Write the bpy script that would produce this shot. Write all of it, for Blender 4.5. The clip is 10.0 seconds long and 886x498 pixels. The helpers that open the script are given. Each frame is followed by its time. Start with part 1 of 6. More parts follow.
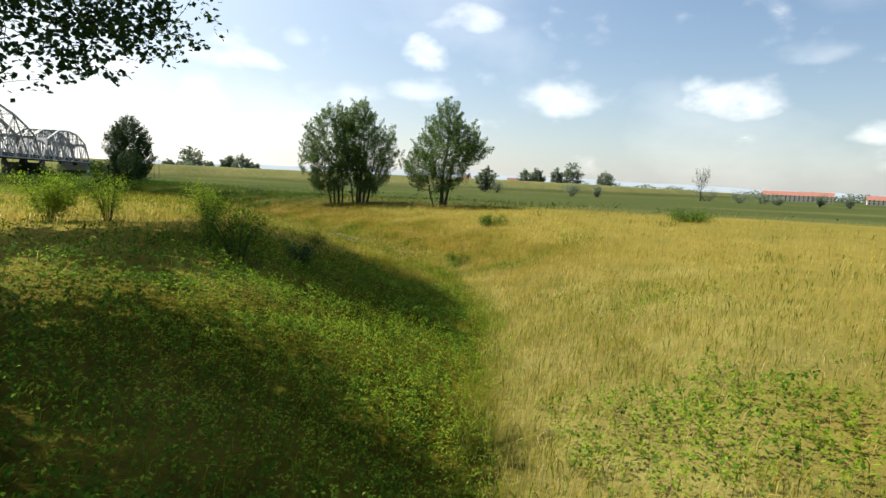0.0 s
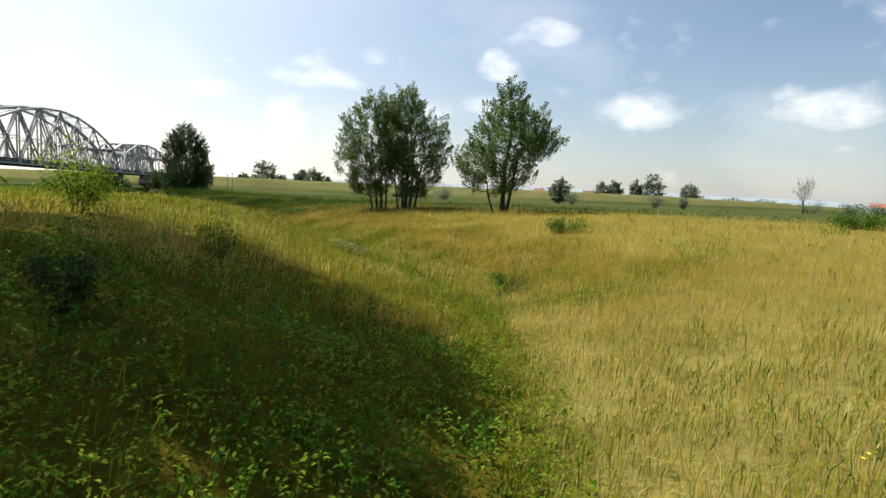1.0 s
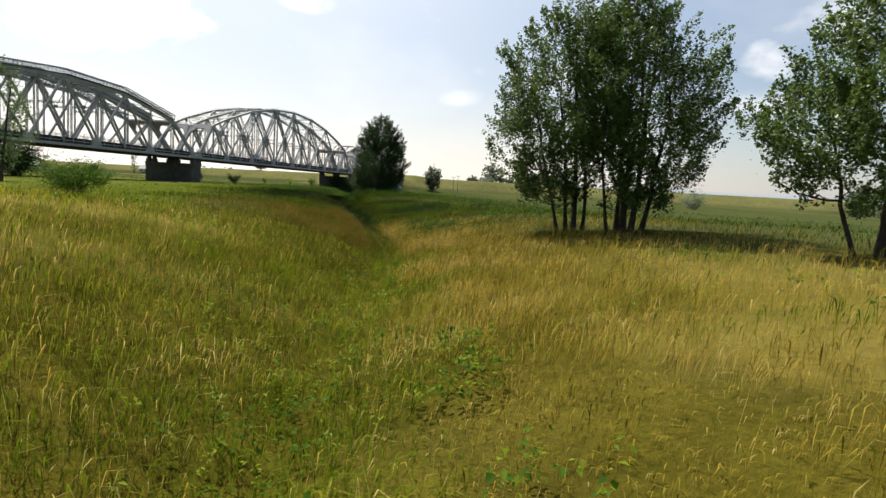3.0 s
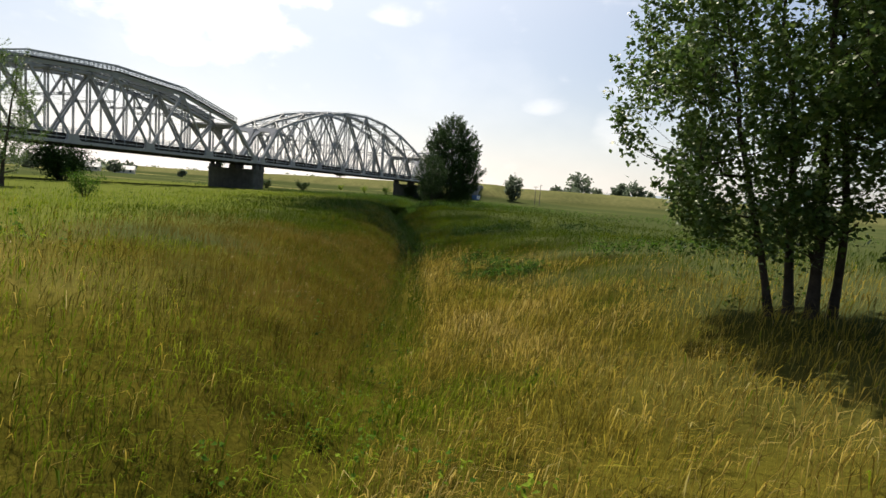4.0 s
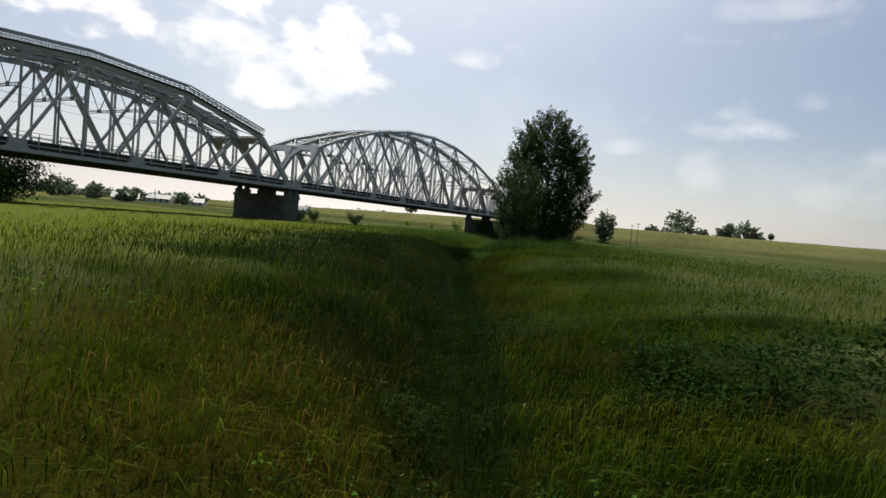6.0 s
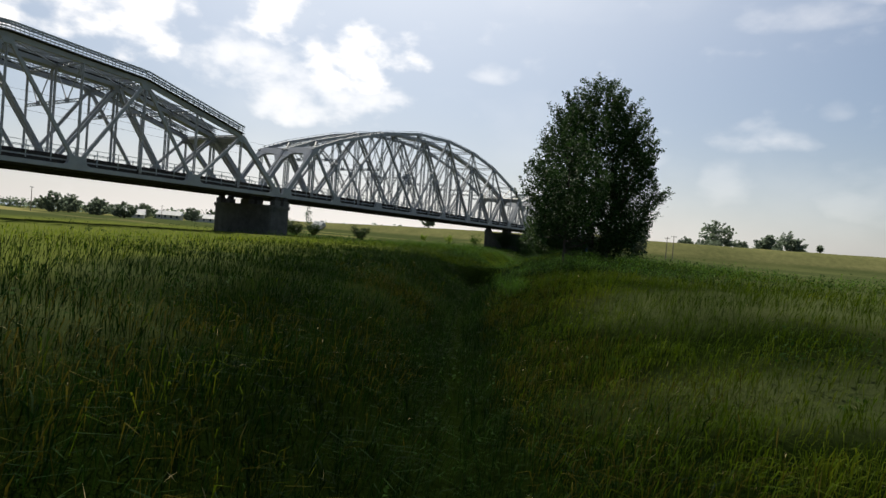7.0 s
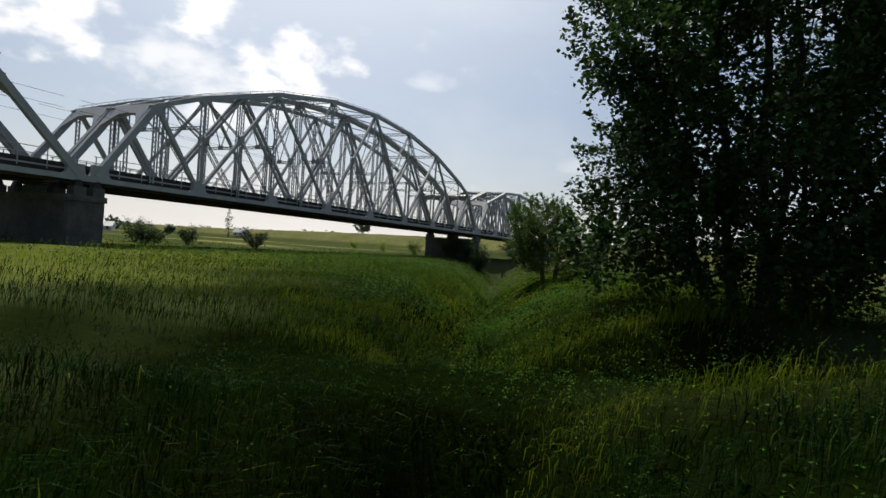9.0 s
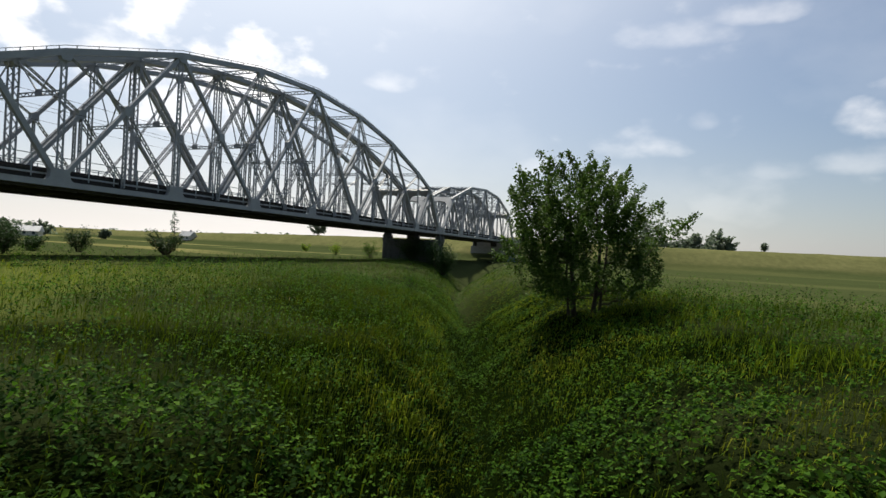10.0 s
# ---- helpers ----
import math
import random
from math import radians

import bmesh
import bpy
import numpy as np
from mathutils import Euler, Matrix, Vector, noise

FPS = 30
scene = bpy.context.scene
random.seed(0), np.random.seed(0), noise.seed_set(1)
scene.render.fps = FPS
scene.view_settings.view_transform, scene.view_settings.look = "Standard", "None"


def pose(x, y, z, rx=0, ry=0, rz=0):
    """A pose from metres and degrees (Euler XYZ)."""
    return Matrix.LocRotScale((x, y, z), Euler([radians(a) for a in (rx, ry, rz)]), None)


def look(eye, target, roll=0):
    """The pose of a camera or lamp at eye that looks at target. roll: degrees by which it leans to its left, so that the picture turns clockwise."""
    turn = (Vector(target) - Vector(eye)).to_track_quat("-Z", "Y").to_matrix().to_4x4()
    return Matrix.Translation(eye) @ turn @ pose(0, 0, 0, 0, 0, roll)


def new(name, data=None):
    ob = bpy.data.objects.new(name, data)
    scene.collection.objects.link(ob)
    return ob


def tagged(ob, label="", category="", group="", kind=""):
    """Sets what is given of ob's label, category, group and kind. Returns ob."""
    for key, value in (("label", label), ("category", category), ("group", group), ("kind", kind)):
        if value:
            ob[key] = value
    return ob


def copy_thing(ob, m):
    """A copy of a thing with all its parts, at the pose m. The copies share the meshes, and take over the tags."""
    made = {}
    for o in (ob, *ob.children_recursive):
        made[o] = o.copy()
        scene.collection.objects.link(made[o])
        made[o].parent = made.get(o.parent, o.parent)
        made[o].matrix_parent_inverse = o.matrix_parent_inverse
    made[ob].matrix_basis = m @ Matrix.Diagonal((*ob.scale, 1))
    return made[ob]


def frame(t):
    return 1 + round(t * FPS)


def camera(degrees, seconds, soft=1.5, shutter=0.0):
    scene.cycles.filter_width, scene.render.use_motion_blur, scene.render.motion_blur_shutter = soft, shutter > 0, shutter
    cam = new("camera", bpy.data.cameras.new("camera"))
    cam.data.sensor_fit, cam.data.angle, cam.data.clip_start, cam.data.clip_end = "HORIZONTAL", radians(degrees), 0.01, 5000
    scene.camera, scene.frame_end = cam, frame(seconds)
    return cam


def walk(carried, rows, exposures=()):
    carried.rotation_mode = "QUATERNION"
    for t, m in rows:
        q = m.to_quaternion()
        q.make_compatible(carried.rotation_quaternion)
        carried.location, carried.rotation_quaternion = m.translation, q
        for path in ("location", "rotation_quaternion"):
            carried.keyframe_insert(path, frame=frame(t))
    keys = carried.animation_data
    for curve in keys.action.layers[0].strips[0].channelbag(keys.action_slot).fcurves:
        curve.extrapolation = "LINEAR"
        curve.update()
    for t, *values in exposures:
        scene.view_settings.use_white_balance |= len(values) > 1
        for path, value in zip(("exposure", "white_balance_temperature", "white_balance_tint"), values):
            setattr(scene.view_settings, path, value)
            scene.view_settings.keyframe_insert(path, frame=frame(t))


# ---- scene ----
# ---------------------------------------------------------------- camera and walk
cam = camera(74.6, 10.0)
METRES, EYE, TILT, LEAN, TURN = 150.0, 3.0, -6.4, -2.4, 0.0
ROWS = [
    (0.0, 0.0, 0.0, 0.0, 0.0, 0.0, 0.0),
    (0.5, 0.0039, 0.0373, -0.0015, 2.85, 0.81, -0.21),
    (1.0, 0.0068, 0.0784, 0.0003, 7.12, 1.4, -0.65),
    (1.5, 0.0071, 0.1228, 0.0057, 12.83, 1.6, -1.54),
    (2.0, 0.0039, 0.1688, 0.0111, 19.02, 1.44, -2.64),
    (2.5, -0.0049, 0.2149, 0.0163, 24.74, 1.17, -3.74),
    (3.0, -0.0209, 0.2598, 0.0226, 29.86, 0.89, -4.48),
    (4.5, -0.103, 0.3903, 0.0442, 40.39, 1.41, -7.13),
    (5.0, -0.1368, 0.4294, 0.0482, 42.26, 2.12, -7.9),
    (5.5, -0.1731, 0.4692, 0.0516, 43.66, 3.09, -8.02),
    (6.0, -0.2101, 0.5085, 0.0572, 45.02, 3.91, -7.89),
    (7.5, -0.3202, 0.6244, 0.0729, 47.24, 5.52, -7.59),
    (8.0, -0.3575, 0.6619, 0.0792, 45.73, 5.94, -7.37),
    (8.5, -0.3945, 0.6992, 0.085, 43.36, 6.27, -7.01),
    (9.0, -0.4289, 0.735, 0.0923, 41.17, 6.43, -6.21),
    (9.5, -0.4623, 0.7735, 0.1011, 39.07, 6.58, -5.53),
    (10.0, -0.4936, 0.8122, 0.1058, 37.56, 6.81, -4.81),
]
EXPOSURES = [(0.0, 0.82, 6700, 5), (1.0, 0.68, 6750, 6), (2.0, 0.58, 6800, 7), (3.0, 0.5, 6850, 9), (4.5, 0.4, 6850, 10), (5.0, 0.3, 6800, 10), (5.5, 0.2, 6700, 10), (6.5, 0.04, 6550, 8), (7.5, 0.02, 6450, 8), (8.5, -0.02, 6450, 8), (9.2, -0.04, 6450, 8), (10.0, 0.12, 6450, 8)]
walk(cam, [(t, pose(0, 0, EYE, TILT, LEAN, TURN) @ pose(METRES * x, METRES * y, METRES * z, 90 + pitch, roll, yaw)) for t, x, y, z, yaw, pitch, roll in ROWS], EXPOSURES)

# ---------------------------------------------------------------- sky and sun
SUN_AZ, SUN_EL = 302.0, 57.0          # compass degrees from +y, clockwise; elevation


def sun_way():
    a, e = radians(SUN_AZ), radians(SUN_EL)
    return Vector((math.sin(a) * math.cos(e), math.cos(a) * math.cos(e), math.sin(e)))


def make_world():
    w = bpy.data.worlds.new("sky")
    w.use_nodes = True
    scene.world = w
    nt = w.node_tree
    N, L = nt.nodes, nt.links
    N.clear()
    out = N.new("ShaderNodeOutputWorld")
    bg = N.new("ShaderNodeBackground")
    bg.inputs["Strength"].default_value = 0.082
    L.new(bg.outputs[0], out.inputs[0])
    sky = N.new("ShaderNodeTexSky")
    sky.sky_type = "NISHITA"
    sky.sun_disc = False
    sky.sun_elevation, sky.sun_rotation = radians(SUN_EL), radians(SUN_AZ)
    sky.air_density, sky.dust_density, sky.ozone_density = 1.0, 1.2, 2.6
    tc = N.new("ShaderNodeTexCoord")

    def math_node(op, a, b=None, c=None):
        m = N.new("ShaderNodeMath")
        m.operation = op
        for i, v in enumerate((a, b, c)):
            if v is None:
                continue
            if isinstance(v, (int, float)):
                m.inputs[i].default_value = v
            else:
                L.new(v, m.inputs[i])
        return m.outputs[0]

    def smooth_step(v, lo, hi):
        m = N.new("ShaderNodeMapRange")
        m.interpolation_type = "SMOOTHSTEP"
        m.inputs["From Min"].default_value, m.inputs["From Max"].default_value = lo, hi
        L.new(v, m.inputs[0])
        return m.outputs[0]

    sep = N.new("ShaderNodeSeparateXYZ")
    L.new(tc.outputs["Generated"], sep.inputs[0])
    az = math_node("MULTIPLY", math_node("ARCTAN2", sep.outputs[0], sep.outputs[1]), 57.29578)
    el = math_node("MULTIPLY", math_node("ARCSINE", sep.outputs[2]), 57.29578)
    # ragged edges of the clouds
    noi = N.new("ShaderNodeTexNoise")
    noi.inputs["Scale"].default_value, noi.inputs["Detail"].default_value = 14.0, 8.0
    noi.inputs["Roughness"].default_value = 0.5
    mp = N.new("ShaderNodeMapping")
    mp.inputs["Scale"].default_value = (1, 1, 1.7)
    L.new(tc.outputs["Generated"], mp.inputs[0])
    L.new(mp.outputs[0], noi.inputs["Vector"])
    puff = math_node("SUBTRACT", noi.outputs["Fac"], 0.5)
    total = None
    # cumulus: azimuth, elevation, half width, half height (degrees), weight
    for a, e, hw, hh, k in CLOUDS:
        k = k if a < -50 else 0.55 * k
        da = math_node("DIVIDE", math_node("SUBTRACT", az, a), 0.85 * hw)
        de = math_node("DIVIDE", math_node("SUBTRACT", el, e - 0.3 * hh), 1.1 * hh)
        de = math_node("MAXIMUM", de, math_node("MULTIPLY", de, -2.0))
        r2 = math_node("ADD", math_node("MULTIPLY", da, da), math_node("MULTIPLY", de, de))
        v = math_node("SUBTRACT", 0.9, r2)
        v = math_node("ADD", math_node("MAXIMUM", v, -1.5), math_node("MULTIPLY", puff, 6.0))
        v = math_node("MULTIPLY", smooth_step(v, -0.5, 1.5) if a < -50 else smooth_step(v, -1.1, 2.2), k)
        total = v if total is None else math_node("MAXIMUM", total, v)
    # thin veil and loose flocks of cloud over all of the sky
    wide = N.new("ShaderNodeTexNoise")
    wide.inputs["Scale"].default_value, wide.inputs["Detail"].default_value = 3.2, 8.0
    L.new(mp.outputs[0], wide.inputs["Vector"])
    veil = math_node("MULTIPLY", math_node("MAXIMUM", math_node("SUBTRACT", wide.outputs["Fac"], 0.52), 0.0), 0.5)
    total = math_node("MAXIMUM", total, veil)
    # milky air towards the horizon
    low = math_node("POWER", math_node("SUBTRACT", 1.0, math_node("MINIMUM", math_node("ABSOLUTE", sep.outputs[2]), 1.0)), 9.0)
    haze = N.new("ShaderNodeMixRGB")
    haze.inputs[2].default_value = (5.4, 5.45, 5.8, 1)
    L.new(math_node("MULTIPLY", low, 0.66), haze.inputs[0])
    L.new(sky.outputs[0], haze.inputs[1])
    # bright veil round the sun
    way = N.new("ShaderNodeVectorMath")
    way.operation = "DOT_PRODUCT"
    way.inputs[1].default_value = sun_way()
    L.new(tc.outputs["Generated"], way.inputs[0])
    glow = N.new("ShaderNodeMixRGB")
    glow.inputs[2].default_value = (17.6, 17.6, 17.6, 1)
    L.new(math_node("MULTIPLY", math_node("POWER", math_node("MAXIMUM", way.outputs["Value"], 0.0), 4.9), 0.98), glow.inputs[0])
    # brighter milky air low under the sun
    flat = N.new("ShaderNodeVectorMath")
    flat.operation = "DOT_PRODUCT"
    flat.inputs[1].default_value = (math.sin(radians(SUN_AZ)), math.cos(radians(SUN_AZ)), 0.0)
    L.new(tc.outputs["Generated"], flat.inputs[0])
    rim = N.new("ShaderNodeMixRGB")
    rim.inputs[2].default_value = (13.7, 12.6, 11.9, 1)
    L.new(math_node("MULTIPLY", math_node("MULTIPLY", math_node("POWER", math_node("MAXIMUM", flat.outputs["Value"], 0.0), 3.0), low), 0.75), rim.inputs[0])
    L.new(haze.outputs[0], rim.inputs[1])
    L.new(rim.outputs[0], glow.inputs[1])
    mix = N.new("ShaderNodeMixRGB")
    mix.inputs[2].default_value = (16.9, 16.0, 15.4, 1)
    L.new(total, mix.inputs[0])
    L.new(glow.outputs[0], mix.inputs[1])
    L.new(mix.outputs[0], bg.inputs[0])


CLOUDS = [(1.3, 15.3, 3.9, 1.5, .55), (-1.9, 12.0, 2.3, 1.7, .85), (-2.0, 9.1, 3.8, 1.3, .4), (11.8, 8.4, 4.4, 1.7, .65), (25.1, 8.5, 4.8, 2.0, .8), (35.9, 5.3, 1.9, .9, .6), (31.3, 11.7, 2.8, .9, .25),
          (-16.7, 20.1, 5.2, 1.1, .5), (-9.9, 21.3, 4.4, 1.1, .55), (-43.9, 16.0, 2.5, 1.0, .65), (-19.6, 10.7, 4.0, 1.4, .65), (-14.3, 12.8, 1.2, .9, .25), (-8.3, 8.4, 2.5, 1.1, .28), (-1.6, 12.3, 1.6, 1.4, .25),
          (-11.0, 6.0, 5.6, 2.6, .25), (-22.0, 6.7, 3.8, 2.2, .3), (-28.5, 8.8, 2.4, 1.0, .4),
          (-65.3, 19.0, 3.4, 2.8, 1.0), (-58.1, 16.2, 5.4, 3.8, 1.0), (-53.3, 16.9, 3.4, 2.0, 1.0), (-61.0, 13.0, 10.0, 3.8, .5), (-69.4, 15.3, 6.0, 2.6, .5), (-77.2, 16.8, 7.4, 4.4, 1.0), (-84.5, 16.5, 7.4, 4.2, 1.0)]
make_world()
sun = bpy.data.lights.new("sun", "SUN")
sun.energy, sun.angle, sun.color = 5.0, radians(0.6), (1.0, 0.92, 0.78)
sun_lamp = new("sun", sun)
sun_lamp.matrix_world = look(sun_way() * 300, (0, 0, 0))

# ---------------------------------------------------------------- materials


def material(name):
    m = bpy.data.materials.new(name)
    m.use_nodes = True
    nt = m.node_tree
    return m, nt, nt.nodes, nt.links, nt.nodes["Principled BSDF"]


def ramp(N, stops):
    r = N.new("ShaderNodeValToRGB")
    e = r.color_ramp.elements
    while len(e) > len(stops):
        e.remove(e[-1])
    while len(e) < len(stops):
        e.new(1.0)
    for i, (p, c) in enumerate(stops):
        e[i].position, e[i].color = p, (*c, 1)
    return r


def tex_noise(N, L, scale, detail=5.0, rough=0.6, coord="Object", stretch=None):
    tc = N.new("ShaderNodeTexCoord")
    t = N.new("ShaderNodeTexNoise")
    t.inputs["Scale"].default_value, t.inputs["Detail"].default_value, t.inputs["Roughness"].default_value = scale, detail, rough
    if stretch:
        mp = N.new("ShaderNodeMapping")
        mp.inputs["Scale"].default_value = stretch
        L.new(tc.outputs[coord], mp.inputs[0])
        L.new(mp.outputs[0], t.inputs["Vector"])
    else:
        L.new(tc.outputs[coord], t.inputs["Vector"])
    return t


def mixed(N, L, fac, a, b, mode="MIX"):
    m = N.new("ShaderNodeMixRGB")
    m.blend_type = mode
    for i, v in enumerate((fac, a, b)):
        if isinstance(v, (int, float)):
            m.inputs[i].default_value = v
        elif isinstance(v, tuple):
            m.inputs[i].default_value = (*v, 1)
        else:
            L.new(v, m.inputs[i])
    return m.outputs[0]


def bumped(N, L, bsdf, height, strength=0.4, distance=0.05):
    b = N.new("ShaderNodeBump")
    b.inputs["Strength"].default_value, b.inputs["Distance"].default_value = strength, distance
    L.new(height, b.inputs["Height"])
    L.new(b.outputs[0], bsdf.inputs["Normal"])


def plain(name, dark, light, scale, rough=0.8, metal=0.0, bump=0.3, dist=0.02, fine=None, gloss=0.4):
    m, nt, N, L, p = material(name)
    big = tex_noise(N, L, scale, 6)
    small = tex_noise(N, L, fine or scale * 9, 4)
    r = ramp(N, [(0.3, dark), (0.7, light)])
    L.new(mixed(N, L, 0.35, big.outputs["Fac"], small.outputs["Fac"]), r.inputs[0])
    L.new(r.outputs[0], p.inputs["Base Color"])
    p.inputs["Roughness"].default_value, p.inputs["Metallic"].default_value = rough, metal
    p.inputs["Specular IOR Level"].default_value = gloss
    bumped(N, L, p, small.outputs["Fac"], bump, dist)
    return m


def foliage(name, stops, translucent=0.35, rough=0.55, patch=0.35, patch_scale=0.25, gloss=0.02):
    """Leaf or blade: colour by its own chance and by patches in the field, light shining through."""
    m, nt, N, L, p = material(name)
    geo = N.new("ShaderNodeNewGeometry")
    pt = tex_noise(N, L, patch_scale, 4)
    fac = N.new("ShaderNodeMixRGB")
    fac.inputs[0].default_value = patch
    L.new(geo.outputs["Random Per Island"], fac.inputs[1])
    cr = ramp(N, [(0.36, (0, 0, 0)), (0.64, (1, 1, 1))])
    L.new(pt.outputs["Fac"], cr.inputs[0])
    L.new(cr.outputs[0], fac.inputs[2])
    r = ramp(N, stops)
    L.new(fac.outputs[0], r.inputs[0])
    L.new(r.outputs[0], p.inputs["Base Color"])
    p.inputs["Roughness"].default_value = rough
    p.inputs["Specular IOR Level"].default_value = gloss
    tr = N.new("ShaderNodeBsdfTranslucent")
    L.new(r.outputs[0], tr.inputs[0])
    mx = N.new("ShaderNodeMixShader")
    mx.inputs[0].default_value = translucent
    L.new(p.outputs[0], mx.inputs[1])
    L.new(tr.outputs[0], mx.inputs[2])
    L.new(mx.outputs[0], N["Material Output"].inputs[0])
    return m


M_STEEL = plain("grey_painted_steel", (0.215, 0.225, 0.24), (0.33, 0.34, 0.352), 0.7, 0.5, 0.15, 0.15, 0.004, 14)
# dark steel, near-black because the bridge floor's shade is put into it
M_STEEL_DARK_SHADE = plain("dark_and_shaded_steel", (0.016, 0.015, 0.015), (0.045, 0.042, 0.04), 1.2, 0.85, 0.0, 0.2, 0.004, 12)
M_RAIL = plain("galvanised_railing", (0.26, 0.3, 0.31), (0.36, 0.40, 0.41), 2.0, 0.5, 0.3, 0.1, 0.002)
M_STONE = plain("pier_stone", (0.045, 0.046, 0.046), (0.125, 0.124, 0.12), 0.9, 0.9, 0.0, 0.6, 0.04, 5, 0.15)
M_CONCRETE = plain("grey_concrete", (0.22, 0.22, 0.21), (0.36, 0.35, 0.33), 0.8, 0.9, 0.0, 0.3, 0.02)
M_SLEEPER = plain("tarred_timber", (0.03, 0.025, 0.02), (0.08, 0.065, 0.05), 3.0, 0.85, 0.0, 0.3, 0.01)
M_BARK = plain("dark_grey_brown_bark", (0.025, 0.02, 0.016), (0.085, 0.07, 0.056), 4.0, 0.95, 0.0, 0.8, 0.03, 22, 0.1)
M_TIMBER = plain("weathered_pole_wood", (0.16, 0.13, 0.10), (0.3, 0.26, 0.21), 3.0, 0.9, 0.0, 0.4, 0.01)
M_PLASTER = plain("cream_plaster", (0.52, 0.47, 0.38), (0.68, 0.63, 0.54), 0.5, 0.9, 0.0, 0.1, 0.01)
M_TILES = plain("red_roof_tiles", (0.22, 0.085, 0.062), (0.3, 0.13, 0.1), 0.8, 0.8, 0.0, 0.3, 0.03)
M_GREYROOF = plain("grey_roof_sheet", (0.30, 0.31, 0.33), (0.44, 0.45, 0.46), 0.8, 0.6, 0.0, 0.2, 0.02)
M_GLASS = plain("dark_window_glass", (0.03, 0.035, 0.04), (0.06, 0.07, 0.08), 1.0, 0.15, 0.0, 0.0, 0.001)
M_BLUE = plain("blue_painted_sheet", (0.06, 0.13, 0.30), (0.12, 0.22, 0.42), 1.5, 0.5, 0.1, 0.1, 0.004)
M_WHITE = plain("white_petals", (0.72, 0.72, 0.66), (0.85, 0.85, 0.8), 5.0, 0.7, 0.0, 0.0, 0.001)
M_YELLOW = plain("yellow_petals", (0.75, 0.55, 0.03), (0.85, 0.68, 0.06), 5.0, 0.7, 0.0, 0.0, 0.001)

M_GOLD = foliage("dry_golden_grass", [(0.0, (0.155, 0.145, 0.02)), (0.35, (0.285, 0.227, 0.032)), (0.75, (0.395, 0.3, 0.066)), (1.0, (0.52, 0.4, 0.14))], 0.56, 0.6, 0.68, 0.4)
M_GREEN = foliage("green_meadow_grass", [(0.0, (0.02, 0.04, 0.0018)), (0.45, (0.038, 0.066, 0.0028)), (0.8, (0.068, 0.094, 0.0042)), (1.0, (0.115, 0.124, 0.009))], 0.42, 0.65, 0.6, 0.3, 0.03)
# green grass with the late meadow's shade put into its colour
M_GREEN_SHADED = foliage("shaded_dark_grass", [(0.0, (0.0015, 0.006, 0.0008)), (0.5, (0.005, 0.017, 0.002)), (0.85, (0.017, 0.04, 0.005)), (1.0, (0.042, 0.063, 0.013))], 0.3, 0.65, 0.5, 0.4, 0.03)
M_BROWN = foliage("rusty_seeding_grass", [(0.0, (0.053, 0.048, 0.0045)), (0.5, (0.1, 0.076, 0.011)), (1.0, (0.15, 0.107, 0.025))], 0.44, 0.6, 0.72, 0.4)
M_OCHRE = foliage("dull_ochre_grass", [(0.0, (0.02, 0.024, 0.002)), (0.5, (0.047, 0.043, 0.005)), (1.0, (0.085, 0.07, 0.014))], 0.4, 0.6, 0.65, 0.4)
M_PALE = foliage("pale_ripe_straw", [(0.0, (0.26, 0.235, 0.05)), (0.5, (0.42, 0.36, 0.12)), (1.0, (0.58, 0.49, 0.23))], 0.55, 0.6, 0.5, 0.4)
M_FRESH = foliage("fresh_yellow_green_grass", [(0.0, (0.052, 0.10, 0.004)), (0.5, (0.12, 0.172, 0.008)), (1.0, (0.24, 0.255, 0.026))], 0.48, 0.65, 0.5, 0.3, 0.03)
M_HEAD = foliage("pale_seed_heads", [(0.0, (0.22, 0.18, 0.09)), (0.5, (0.34, 0.28, 0.16)), (1.0, (0.48, 0.405, 0.26))], 0.75, 0.6, 0.5, 0.4)
M_WEED = foliage("broad_weed_leaves", [(0.0, (0.018, 0.058, 0.005)), (0.5, (0.048, 0.115, 0.009)), (1.0, (0.1, 0.185, 0.018))], 0.38, 0.6, 0.35, 0.35, 0.03)
M_DOCK = foliage("dark_green_leaves", [(0.0, (0.007, 0.022, 0.002)), (0.5, (0.013, 0.036, 0.004)), (1.0, (0.026, 0.058, 0.007))], 0.3, 0.7, 0.6, 0.35, 0.03)
M_WEED_PALE = foliage("yellow_green_leaves", [(0.0, (0.085, 0.155, 0.011)), (0.5, (0.165, 0.25, 0.018)), (1.0, (0.27, 0.34, 0.036))], 0.45, 0.55, 0.3, 0.35, 0.04)
M_LEAF = foliage("willow_leaves", [(0.0, (0.04, 0.086, 0.016)), (0.5, (0.085, 0.15, 0.034)), (1.0, (0.17, 0.235, 0.078))], 0.34, 0.45, 0.15, 0.3, 0.35)
M_LEAF_YOUNG = foliage("young_willow_leaves", [(0.0, (0.03, 0.068, 0.01)), (0.5, (0.058, 0.112, 0.018)), (1.0, (0.115, 0.175, 0.035))], 0.42, 0.5, 0.15, 0.3, 0.1)
M_LEAF_DARK = foliage("dark_poplar_leaves", [(0.0, (0.013, 0.034, 0.008)), (0.5, (0.026, 0.06, 0.014)), (1.0, (0.055, 0.10, 0.026))], 0.28, 0.5, 0.15, 0.3, 0.1)
# paler and greyer than near leaves: distance haze put into the colour
M_LEAF_HAZY = foliage("hazy_far_leaves", [(0.0, (0.12, 0.155, 0.11)), (0.5, (0.16, 0.2, 0.14)), (1.0, (0.21, 0.25, 0.17))], 0.68, 0.8, 0.3, 0.1)


